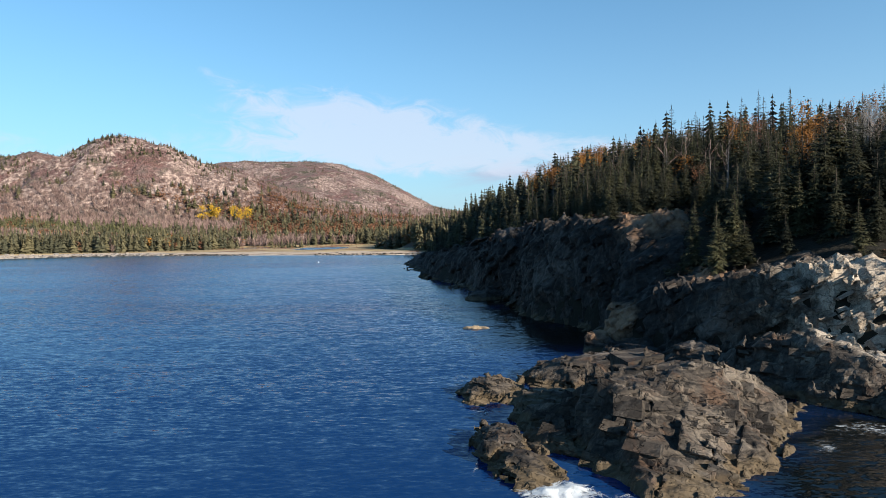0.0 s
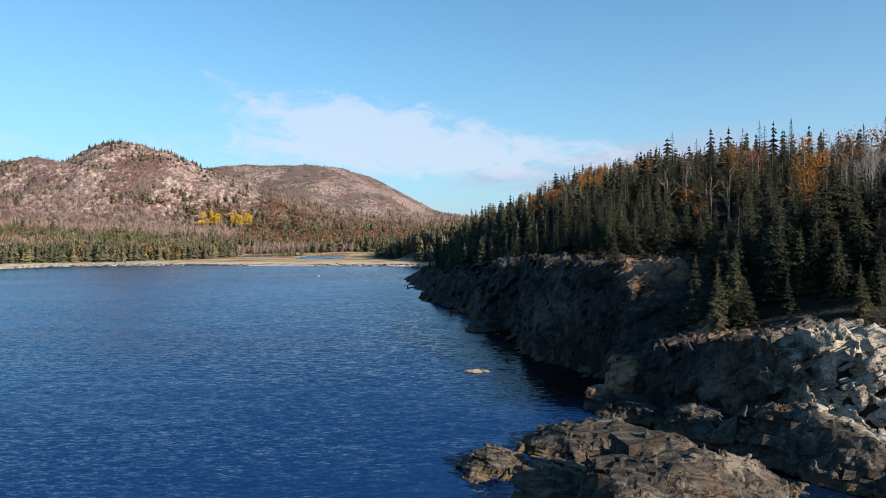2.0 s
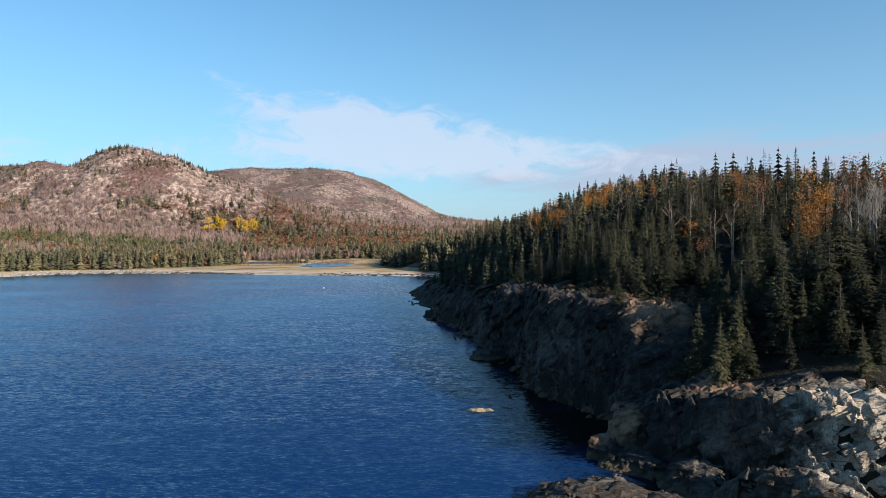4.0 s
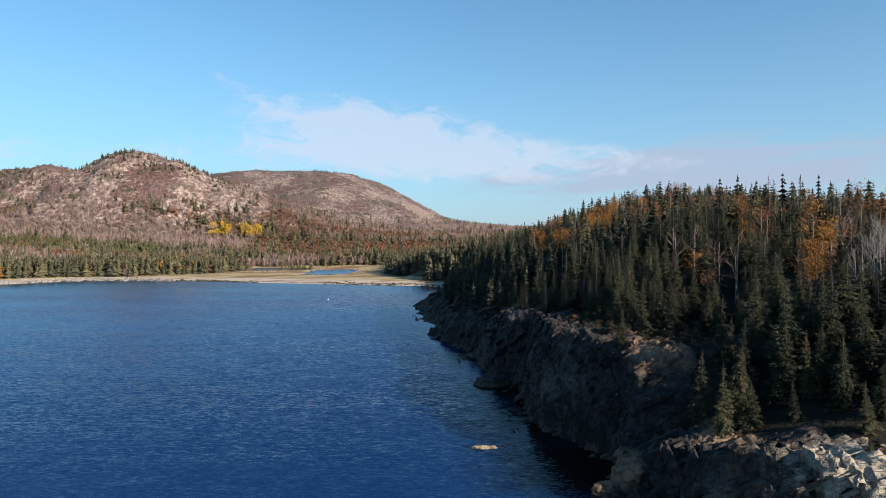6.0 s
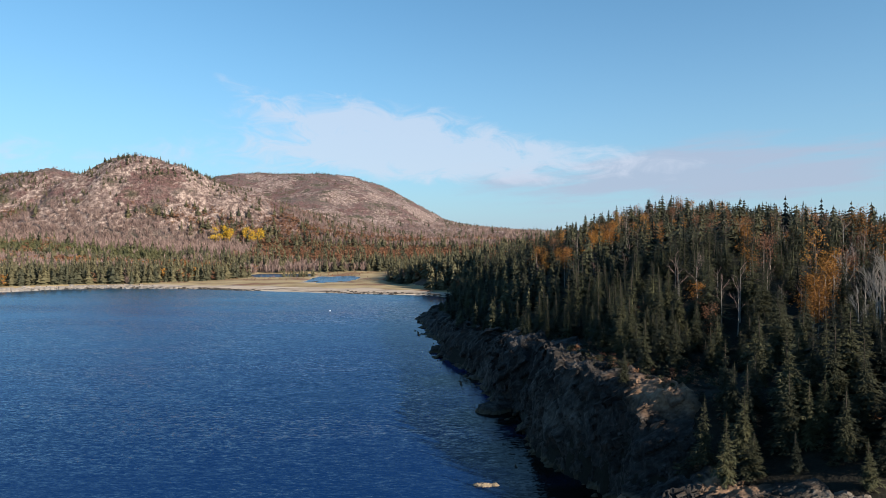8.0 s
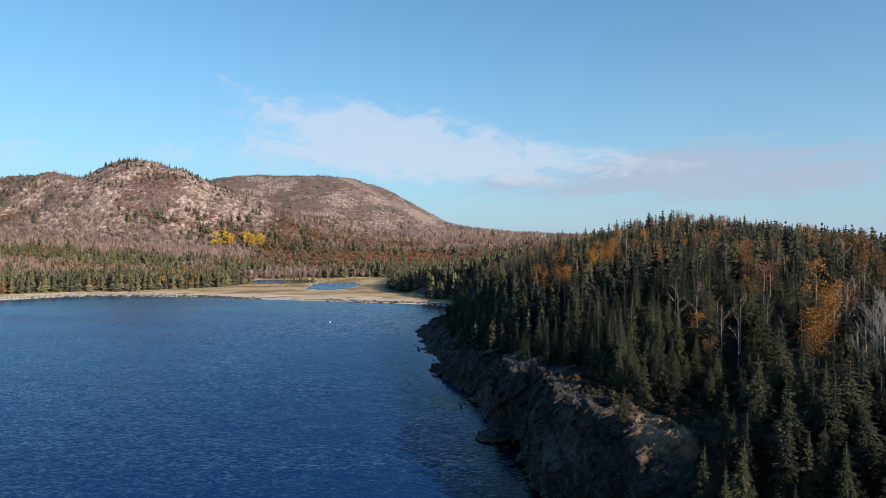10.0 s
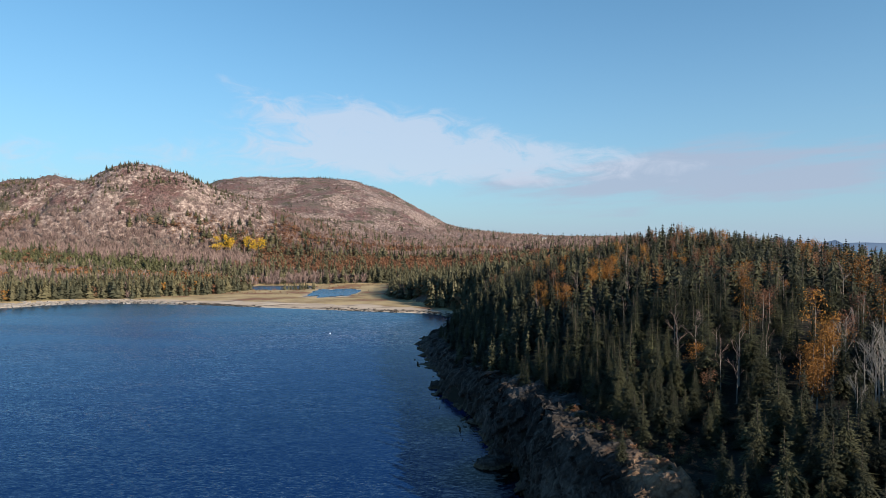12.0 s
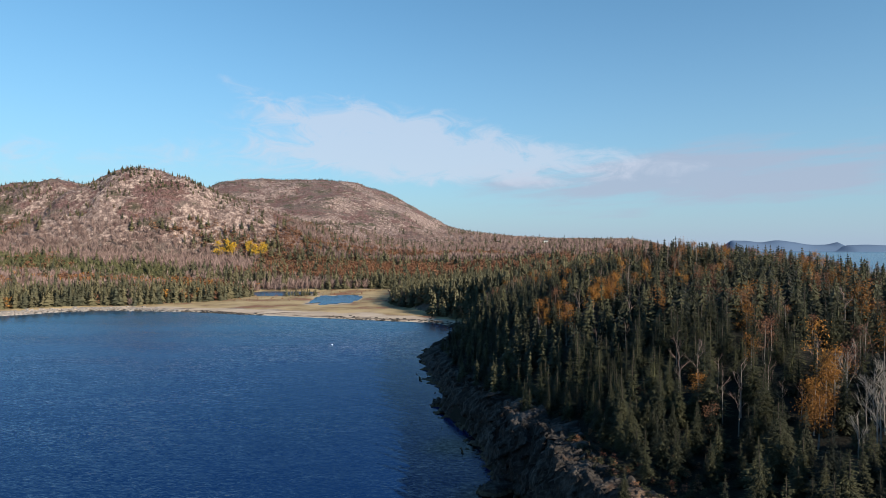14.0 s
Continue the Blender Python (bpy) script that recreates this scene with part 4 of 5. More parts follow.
# ---- trees ----
def trunk_shape(rng, r=0.013, sides=6, top=0.97, bend=0.0):
    V, F = [], []
    for lev in range(5):
        t = lev / 4
        ox, oy = bend * math.sin(2.2 * t), bend * 0.6 * math.sin(3.1 * t)
        for k in range(sides):
            a = 6.283 * k / sides
            q = r * (1 - 0.9 * t) * (1.5 if lev == 0 else 1)
            V.append((math.cos(a) * q + ox, math.sin(a) * q + oy, -0.06 + (top + 0.06) * t))
    for lev in range(4):
        for k in range(sides):
            a, b = lev * sides + k, lev * sides + (k + 1) % sides
            F.extend(((a, b, b + sides), (a, b + sides, a + sides)))
    return np.array(V), np.array(F)


def bare_crown(rng, limbs, depth, spread=0.30, start=0.30):
    """Forking limbs and twigs of a leafless tree of height 1, as thin three-sided rods."""
    V, F, tips = [], [], []

    def rod(a, b, ra, rb):
        n = len(V)
        d = b - a
        e = np.cross(d, (0.3, 0.5, 0.8))
        e /= np.linalg.norm(e) + 1e-9
        g = np.cross(d, e)
        g /= np.linalg.norm(g) + 1e-9
        for p, r in ((a, ra), (b, rb)):
            for k in range(3):
                V.append(p + r * (math.cos(2.094 * k) * e + math.sin(2.094 * k) * g))
        for k in range(3):
            l = (k + 1) % 3
            F.extend(((n + k, n + l, n + 3 + l), (n + k, n + 3 + l, n + 3 + k)))

    def fork(p, way, length, r, left):
        q = p + way * length
        rod(p, q, r, r * 0.55)
        if left == 0:
            tips.append(q)
            return
        for _ in range(2 + (rng.random() < 0.6)):
            w = way + rng.normal(0, 0.33, 3) + np.array((0, 0, 0.18))
            fork(p + way * length * (0.55 + 0.45 * rng.random()), w / np.linalg.norm(w), length * (0.55 + 0.25 * rng.random()), r * 0.58, left - 1)

    for k in range(limbs):
        a = 6.283 * (k + rng.random()) / limbs
        z = start + (0.85 - start) * (k + rng.random()) / limbs
        w = np.array((math.cos(a) * spread * 1.6, math.sin(a) * spread * 1.6, 0.8))
        fork(np.array((0, 0, z)), w / np.linalg.norm(w), 0.22 * (1.25 - z), 0.0042, depth)
    return np.array(V), np.array(F), np.array(tips)


def leaf_cloud(rng, n, size, clumps=7, width=0.30, low=0.32):
    """Leaves in uneven clumps round a crown of height 1."""
    V, F = [], []
    mids = []
    for k in range(clumps):
        a, t = rng.random() * 6.283, rng.random()
        r = width * (0.75 - 0.55 * t) * (0.3 + 0.7 * rng.random())
        mids.append((math.cos(a) * r, math.sin(a) * r, low + (0.92 - low) * t, 0.10 + 0.09 * rng.random()))
    for k in range(n):
        mx, my, mz, mr = mids[rng.integers(len(mids))]
        p = np.array((mx, my, mz)) + np.clip(rng.normal(0, 0.5, 3), -0.95, 0.95) * mr * np.array((1, 1, 0.9))
        e, g = rng.normal(0, 1, 3), rng.normal(0, 1, 3)
        e, g = e / np.linalg.norm(e) * size * (0.6 + 0.8 * rng.random()), g / np.linalg.norm(g) * size * (0.6 + 0.8 * rng.random())
        m = len(V)
        V.extend((p - e * 0.5, p + e * 0.5, p + g))
        F.append((m, m + 1, m + 2))
    return np.array(V), np.array(F)


def twig_fan(rng, n=32, width=0.24):
    """A leafless tree far off: a stem and fine upright twigs spreading from it."""
    V, F = [], []
    for k in range(n):
        a, t = rng.random() * 6.283, rng.random()
        z0 = 0.02 + 0.50 * t
        r = width * (0.25 + 0.75 * rng.random())
        z1 = min(1.0, z0 + 0.30 + 0.30 * rng.random())
        b = np.array((math.cos(a) * r, math.sin(a) * r, z1))
        s = np.array((-math.sin(a), math.cos(a), 0)) * (0.006 + 0.009 * rng.random())
        p = np.array((math.cos(a) * r * 0.25, math.sin(a) * r * 0.25, z0))
        m = len(V)
        V.extend((p, b + s, b - s - np.array((0, 0, 0.10))))
        F.append((m, m + 1, m + 2))
    return np.array(V), np.array(F)


RNG = np.random.default_rng(7)
def feathered(rng, layers, points, twigs, slim=1.0, shape=0.9):
    """A spruce close by: drooping boughs, each feathered with short twigs to both sides."""
    V, F = [], []
    lop = rng.random() * 6.283

    def kite(p, d, length, wide, fall):
        n = len(V)
        ox, oy = math.cos(d), math.sin(d)
        V.append(p)
        V.append((p[0] + ox * length, p[1] + oy * length, p[2] - fall))
        for sgn in (-1, 1):
            V.append((p[0] + ox * length * 0.5 - sgn * oy * wide, p[1] + oy * length * 0.5 + sgn * ox * wide, p[2] - 0.6 * fall - 0.004))
        F.extend(((n, n + 2, n + 1), (n, n + 1, n + 3)))

    for lev in range(layers):
        t = (lev + 0.7 * rng.random()) / layers
        z = 0.08 + 0.89 * t
        reach = slim * (0.190 * (1 - t) ** shape + 0.010) * (0.65 + 0.6 * rng.random())
        if t < 0.15:
            reach *= 0.8
        count = max(4, round(points * (1 - 0.4 * t)))
        turn = rng.random() * 6.283
        for k in range(count):
            if rng.random() < 0.16:
                continue
            a = turn + 6.283 * (k + 0.6 * rng.random()) / count
            r = reach * (0.55 + 0.65 * rng.random()) * (1 + 0.2 * math.cos(a - lop))
            dip = (0.15 + 0.5 * rng.random()) * (1.1 - 1.0 * t)
            z0 = z + 0.02 * (rng.random() - 0.5)
            use = max(1, round(twigs * (1 - 0.6 * t)))
            for j in range(use):
                q = (j + 0.5) / (use + 0.5)
                p = (math.cos(a) * r * q, math.sin(a) * r * q, z0 - r * dip * q * (1.25 - 0.5 * q))
                for sgn in (-1, 1):
                    kite(p, a + sgn * (0.55 + 0.35 * rng.random()), r * (0.40 - 0.12 * q) * (0.7 + 0.6 * rng.random()), r * 0.088 * (0.7 + 0.6 * rng.random()), r * (0.08 + 0.22 * rng.random()))
            q = 0.72
            kite((math.cos(a) * r * q * 0.4, math.sin(a) * r * q * 0.4, z0 - r * dip * q * 0.4), a, r * 0.78, r * 0.085, r * 0.10 * rng.random())
    n = len(V)
    for lev in range(3):
        for k in range(5):
            q = slim * (0.034, 0.022, 0.003)[lev]
            V.append((math.cos(1.257 * k + lev) * q, math.sin(1.257 * k + lev) * q, (0.10, 0.40, 0.74)[lev]))
    for lev in range(2):
        for k in range(5):
            a, b = n + 5 * lev + k, n + 5 * lev + (k + 1) % 5
            F.extend(((a, b, b + 5), (a, b + 5, a + 5)))
    n = len(V)
    V.extend(((0, 0, 1.0), (0.008, 0, 0.91), (-0.007, 0.005, 0.91), (0, 0, 0.99), (0, 0.009, 0.91), (0, -0.008, 0.90)))
    F.extend(((n, n + 1, n + 2), (n + 3, n + 4, n + 5)))
    return np.array(V, float), np.array(F)


def tiers(rng, layers, points, slim=1.0, shape=0.85):
    """A spruce in the wood: drooping, folded branch fans in ragged tiers round a dark core."""
    V, F = [], []
    lop = rng.random() * 6.283
    for lev in range(layers):
        t = (lev + 0.5 * rng.random()) / layers
        z = 0.10 + 0.87 * t
        reach = slim * (0.180 * (1 - t) ** shape + 0.009) * (0.7 + 0.5 * rng.random())
        if t < 0.15:
            reach *= 0.8
        count = max(4, round(points * (1 - 0.45 * t)))
        turn = rng.random() * 6.283
        for k in range(count):
            if rng.random() < 0.14:
                continue
            a = turn + 6.283 * (k + 0.5 * rng.random()) / count
            r = reach * (0.6 + 0.65 * rng.random()) * (1 + 0.18 * math.cos(a - lop))
            drop = r * (0.25 + 0.45 * rng.random()) * (1.15 - 0.9 * t)
            wide = 0.20 + 0.16 * rng.random() + 0.25 * t
            n = len(V)
            V.append((0, 0, z + 0.022 + 0.02 * rng.random()))
            V.append((math.cos(a) * r, math.sin(a) * r, z - drop))
            for sgn in (-1, 1):
                q = r * (0.55 + 0.2 * rng.random())
                V.append((math.cos(a + sgn * wide * 1.5) * q, math.sin(a + sgn * wide * 1.5) * q, z - drop * 0.65 - 0.012 * (1 + rng.random())))
            F.extend(((n, n + 2, n + 1), (n, n + 1, n + 3)))
    n = len(V)
    for lev in range(3):
        for k in range(4):
            q = slim * (0.050, 0.032, 0.003)[lev]
            V.append((math.cos(1.57 * k + lev) * q, math.sin(1.57 * k + lev) * q, (0.08, 0.42, 0.82)[lev]))
    for lev in range(2):
        for k in range(4):
            a, b = n + 4 * lev + k, n + 4 * lev + (k + 1) % 4
            F.extend(((a, b, b + 4), (a, b + 4, a + 4)))
    n = len(V)
    V.extend(((0, 0, 1.0), (0.010, 0, 0.90), (-0.008, 0.006, 0.90), (0, 0, 0.99), (0, 0.011, 0.90), (0, -0.010, 0.89)))
    F.extend(((n, n + 1, n + 2), (n + 3, n + 4, n + 5)))
    return np.array(V, float), np.array(F)


SPRUCE_NEAR = [feathered(RNG, 34, 9, 4, q) for q in (0.95, 1.15, 0.85, 1.05)] + [feathered(RNG, 24, 8, 2, q, 0.8) for q in (0.95, 1.15, 0.85, 1.05)]
SPRUCE_MID = [tiers(RNG, 13, 7, q, 0.68) for q in (0.9, 1.2, 1.05, 0.8, 1.3)]


def skirts(rng, layers=9, points=6, slim=1.0):
    """A spruce far off: many short drooping sprays in ragged tiers."""
    V, F = [], []
    for lev in range(layers):
        t = lev / layers
        z = 0.10 + 0.88 * t
        turn = rng.random() * 6.283
        for k in range(max(3, points - lev // 3)):
            a = turn + 6.283 * (k + 0.5 * rng.random()) / points
            r = slim * (0.17 * (1 - t) + 0.012) * (0.55 + 0.7 * rng.random())
            half = 0.55 + 0.25 * rng.random()
            n = len(V)
            V.append((0, 0, z + 0.06 + 0.05 * rng.random()))
            for sgn in (-1, 1):
                q = r * (0.75 + 0.4 * rng.random())
                V.append((math.cos(a + sgn * half) * q, math.sin(a + sgn * half) * q, z - (0.02 + 0.07 * rng.random()) * (1.2 - t)))
            F.append((n, n + 1, n + 2))
    V.extend(((0.012, 0, 0.86), (-0.010, 0.008, 0.86), (0, 0, 1.0), (0.05, 0, 0.02), (-0.045, 0.03, 0.02), (0, 0, 0.8), (0, 0.05, 0.02), (0.02, -0.05, 0.02), (0, 0, 0.8)))
    n = len(V)
    F.extend(((n - 9, n - 8, n - 7), (n - 6, n - 5, n - 4), (n - 3, n - 2, n - 1)))
    return np.array(V, float), np.array(F)


SPRUCE_FAR = [skirts(RNG, slim=q) for q in (0.9, 1.1, 1.25, 1.0)]


def scatter(x0, x1, y0, y1, gap, rng):
    gx, gy = np.meshgrid(np.arange(x0, x1, gap), np.arange(y0, y1, gap))
    return gx.ravel() + rng.uniform(-0.45, 0.45, gx.size) * gap, gy.ravel() + rng.uniform(-0.45, 0.45, gx.size) * gap


def make_spruces():
    kinds = []
    for k, (v, f) in enumerate(SPRUCE_NEAR):
        tv, tf = trunk_shape(RNG)
        kinds.append((mesh_from("trunk", tv, tf, BARK, True), mesh_from("crown", v, f, NEEDLE_NEAR)))
    return kinds


KINDS = make_spruces()
SPRUCE_COUNT = 0


def plant_spruce(x, y, z, h, w, turn, kind, label="tall dark green spruce on the rocky headland", lean=0.0):
    tree = tagged(new("spruce_tree"), label, "tree", "spruces on the headland")
    part("trunk", KINDS[kind][0], tree)
    part("crown", KINDS[kind][1], tree)
    tree.matrix_world = pose(x, y, z, lean, 0, turn) @ Matrix.Diagonal((w, w, h, 1))
    return tree


def build_headland_trees():
    rng = np.random.default_rng(11)
    x, y = scatter(-30, 215, 30, 425, 3.8, rng)
    z, d, s, run = ground(x, y)
    tone = fbm(x / 30, y / 30, 71, 3)
    ok = d > run + 1.0 + 4 * np.clip(fbm(x / 9, y / 9, 72, 3) + 0.15, 0, 1) + 8.0 * smooth(160, 128, y) * smooth(72, 84, y)
    ok &= ((x - 33) / 9.0) ** 2 + ((y - 94) / 9) ** 2 > 1
    ok &= ((x - 38) / 7.0) ** 2 + ((y - 60) / 5) ** 2 > 1
    ok &= ~((x < 0.50 * y) & (y < 82) & (d < run + 6))
    for px, py in ((19, 78.5),):
        along, across = (x - px) * 0.766 - (y - py) * 0.643, (x - px) * 0.643 + (y - py) * 0.766
        ok &= ~((along > -2) & (along < 22) & (abs(across) < 2.6))
    # unseen trees past the right edge of view, added to shade the slope
    beside = x > 0.80 * y + 4
    ok &= ((y > 63.5) | (beside & (d > run + 16))) & (fbm(x / 14, y / 14, 76, 3) > -0.26)
    ok &= ~((((x - 61) / 11) ** 2 + ((y - 104) / 10) ** 2 < 1) & (rng.random(len(x)) < 0.7))
    ok &= ~((((x - 49) / 7) ** 2 + ((y - 220) / 10) ** 2 < 1) & (rng.random(len(x)) < 0.5))
    ok &= (x > -0.2 * y) & ((x < 0.80 * y + 12) | ((x < 165) & (y < 150))) & (rng.random(len(x)) > 0.08)
    x, y, z, d, tone = x[ok], y[ok], z[ok], d[ok], tone[ok]
    h = 6.0 + 8.6 * rng.random(len(x)) ** 1.5 + 3.0 * tone + 2.2 * smooth(230, 160, y)
    h = h * np.where(rng.random(len(x)) < 0.12, 0.6, 1.0) * (0.72 + 0.28 * smooth(8, 22, d))
    h = h - 0.7 * smooth(150, 115, y) * smooth(20, 30, d)
    h = h - 1.4 * smooth(0.68, 0.58, x / y) * smooth(128, 108, y) * smooth(14, 22, d)
    h = h * (0.93 - 0.08 * smooth(60, 30, d) * smooth(190, 150, y))
    w = (0.62 * h + 5.2) * (0.75 + 0.5 * rng.random(len(x)))
    leafy = (tone + 0.6 * fbm(x / 12, y / 12, 73, 3) > 0.05 - 0.14 * smooth(30, 80, d)) & (d > 28) & (rng.random(len(x)) < 0.35 + 0.12 * smooth(0.42, 0.55, x / y))
    range_ = np.hypot(x, y)
    order = np.argsort(range_ + 400 * leafy + 400 * (x > 0.76 * y))
    near = np.zeros(len(x), bool)
    near[order[:285]] = True
    near &= ~leafy & (x < 0.76 * y)
    cut = range_[order[110]]
    for k in np.flatnonzero(near):
        plant_spruce(x[k], y[k], z[k] - 0.1, h[k], w[k], rng.random() * 360, int(rng.integers(4)) + (4 if range_[k] > cut else 0))
    rest = ~near & ~leafy
    stuff("spruce_wood", SPRUCE_MID, np.stack([x, y, z - 0.2, h, w], 1)[rest], NEEDLE_WOOD, rng, "dense dark green spruce wood covering the headland", "forest")
    return np.stack([x, y, z - 0.2, h, w], 1)[leafy], tone[leafy]


def build_headland_leafy(places, tone):
    rng = np.random.default_rng(23)
    bare = [bare_crown(rng, 5, 2)[:2] for _ in range(3)]
    stems = [trunk_shape(rng, 0.011, 5, 0.85, 0.02) for _ in range(2)]
    clouds = [leaf_cloud(rng, 520, 0.026, 9) for _ in range(3)]
    kind = rng.random(len(places))
    h = places.copy()
    h[:, 3] = 0.6 * h[:, 3] + 4.0
    h[:, 4] = h[:, 3] * 1.1
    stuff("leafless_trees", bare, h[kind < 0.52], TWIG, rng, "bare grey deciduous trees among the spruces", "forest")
    stuff("tree_stems", stems, h, BIRCH, rng, "pale stems of birches among the spruces", "forest")
    stuff("orange_trees", clouds, h[(kind > 0.52) & (kind < 0.78)], LEAF_ORANGE, rng, "autumn trees with orange leaves among the spruces", "forest")
    stuff("rust_trees", clouds, h[kind >= 0.80], LEAF_RUST, rng, "autumn trees with rust-brown leaves among the spruces", "forest")


def single_trees():
    """Trees that stand out from the wood: young spruces on the cliff top, birches and orange trees on the slope."""
    rng = np.random.default_rng(31)
    for x, y, h, w, k in ((24.6, 97.0, 5.8, 1.15, 0), (29.6, 103.5, 9.8, 0.95, 2), (34.7, 82.0, 8.5, 0.95, 1), (30.2, 73.6, 8.6, 1.0, 2), (38.5, 101.5, 5.5, 1.1, 3), (47.2, 78.5, 11.8, 1.45, 3), (42.0, 70.5, 8.5, 1.0, 0), (45.6, 73.2, 11.0, 1.0, 1), (47.8, 69.2, 10.0, 0.95, 2), (40.2, 74.6, 8.0, 1.0, 3), (44.2, 66.8, 6.5, 1.1, 1), (50.5, 73.6, 12.0, 1.0, 0), (37.0, 71.5, 5.0, 1.1, 2), (40.3, 57.8, 2.6, 1.3, 1), (39.5, 62.0, 2.0, 1.4, 0)):
        z = float(ground(np.array([x]), np.array([y]))[0][0])
        plant_spruce(x, y, z - 0.15, h, w * h, rng.random() * 360, k, "lone young green spruce on the bare cliff top")
    bare = [bare_crown(rng, 9, 3) for _ in range(3)]
    stem = trunk_shape(rng, 0.012, 6, 0.88, 0.02)
    bare_mesh = [mesh_from("crown", b[0], b[1], BIRCH) for b in bare]
    stem_mesh = mesh_from("trunk", *stem, BIRCH, True)
    leaf_mesh = []
    for _ in range(3):
        lv, lf = leaf_cloud(rng, 1700, 0.023, 13, 0.34)
        leaf_mesh.append(mesh_from("crown", lv, lf, LEAF_ORANGE, False, np.full(len(lv), rng.random())))
    for k in range(13):
        y = 95 + 24 * rng.random()
        x = 0.63 * y + 14 * (rng.random() - 0.5)
        z = float(ground(np.array([x]), np.array([y]))[0][0])
        h = 8.5 + 4 * rng.random()
        tree = tagged(new("birch_tree"), "leafless pale birch standing among dark spruces", "tree", "birches on the headland")
        part("trunk", stem_mesh, tree)
        part("crown", bare_mesh[k % 3], tree)
        tree.matrix_world = pose(x, y, z - 0.2, 0, 0, rng.random() * 360) @ Matrix.Diagonal((h, h, h, 1))
    for k, (x, y) in enumerate(((58.5, 106), (60.5, 111), (47.5, 222), (51, 219), (54, 228), (44, 214), (57, 186), (76, 175), (84, 190), (98, 160), (64, 113), (69, 119.5), (124, 216), (119, 222), (130, 211), (100, 292), (108, 300), (116, 285))):
        z = float(ground(np.array([x]), np.array([y]))[0][0])
        h = 10.0 + 3.0 * rng.random()
        tree = tagged(new("autumn_tree"), "birch with glowing orange autumn leaves", "tree", "orange trees on the headland")
        part("trunk", stem_mesh, tree)
        part("crown", leaf_mesh[k % 3], tree)
        tree.matrix_world = pose(x, y, z - 0.2, 0, 0, rng.random() * 360) @ Matrix.Diagonal((h * 1.1, h * 1.1, h, 1))


def build_far_woods():
    rng = np.random.default_rng(41)
    ratio = 0.88
    groups = {"conifer": [], "bare": [], "rust": [], "orange": [], "pine": []}
    distant = {"conifer": [], "bare": [], "rust": [], "orange": [], "pine": []}
    for y0, y1, gap in ((425, 620, 5.0), (620, 820, 5.8), (820, 1100, 6.6), (1100, 1700, 10), (1700, 2700, 16)):
        x, y = scatter(-ratio * y1, 0.62 * y1, y0, y1, gap, rng)
        ok = (x > -ratio * y) & (x < 0.62 * y)
        x, y = x[ok], y[ok]
        z, d, s, run = ground(x, y)
        marsh = (x < -62 + 40 * smooth(560, 460, y)) & (x > np.interp(y, [500, 525, 566, 618, 680, 720], [-285, -262, -216, -202, -214, -240])) & (y < 694 + 40 * fbm(x / 50, y / 50, 83, 3))
        edge = np.where(x < -230, 16, 30) * 1.0
        ok = (d > np.where((x > -40) & (y < 470), 14, edge)) & ~marsh & (z > 2.2) & (x < 0.36 * y)
        x, y, z, d = x[ok], y[ok], z[ok], d[ok]
        slope = np.hypot(*(ground(x + a, y + b)[0] - z for a, b in ((4, 0), (0, 4)))) / 4
        n1, n2, n3 = fbm(x / 170, y / 80, 84, 4), fbm(x / 120, y / 50, 85, 4), rng.random(len(x))
        # conifers line the shore and the marsh; behind lie bare and russet woods, a green stand and a grey belt below the mountain
        band = y + 40 * n1 + 0.10 * (x + 300)
        front = 0.9 * smooth(88, 62, d - 68 * smooth(-285, -215, x)) * smooth(-195, -205, x) + 0.8 * bell(x, y, -245, 720, 42, 26) + 0.9 * smooth(-165, -110, x) * smooth(770, 720, y) + 0.25 * smooth(-60, 20, x) * smooth(860, 700, y)
        west = smooth(-250, -310, x)
        stand = smooth(-290, -350, x) * smooth(655, 690, band) * smooth(800, 760, band)
        belt = west * smooth(784, 800, band) * smooth(890, 874, band)
        foot = 0.35 * smooth(868, 882, band) * smooth(930, 905, band)
        high = smooth(60, 110, z)
        con = np.clip(0.05 + 0.9 * front + 0.8 * stand + foot + 0.5 * np.maximum(n1, 0), 0.03, 0.93) * (1 - 0.7 * high) * (1 - belt)
        con = np.maximum(con, 0.7 * high * smooth(0.02, 0.16, n2 + 0.22 * smooth(112, 136, z) * (y < 1250)))
        russet = 0.06 - 0.30 * smooth(-350, -285, x) * smooth(745, 780, band) * smooth(930, 890, band) + 0.5 * belt - 0.10 * smooth(60, 120, d) * smooth(230, 180, d)
        leaf = np.where(n3 < con, 0, np.where(n2 + 0.16 * (rng.random(len(x)) - 0.5) > russet, 2, 1))
        leaf = np.where((leaf == 2) & (rng.random(len(x)) < 0.35) & (d < 200), 3, leaf)
        leaf = np.where((leaf == 0) & (rng.random(len(x)) < stand), 4, leaf)
        thin = (rng.random(len(x)) > 0.40 * high * (leaf != 0) + 0.15 * (slope > 0.6))
        h = np.where(leaf == 0, 12 + 9 * rng.random(len(x)), 8 + 5 * rng.random(len(x))) * (1 - 0.58 * high)
        if y0 >= 1100:
            h = h * (1.0 if y0 < 1700 else 1.2)
        w = h * np.where((leaf == 0) | (leaf == 4), 0.95 + 0.45 * rng.random(len(x)) + 0.4 * (leaf == 4), 1.2 + 0.5 * rng.random(len(x))) * np.clip(gap / 5.0, 1, 1.6)
        place = np.stack([x, y, z - 0.5, h, w], 1)
        for k, name in enumerate(groups):
            (groups if y0 < 1100 else distant)[name].append(place[(leaf == k) & thin])
    far_bare = [twig_fan(rng) for _ in range(4)]
    far_leaf = [leaf_cloud(rng, 48, 0.095, 8, 0.32, 0.22) for _ in range(3)]
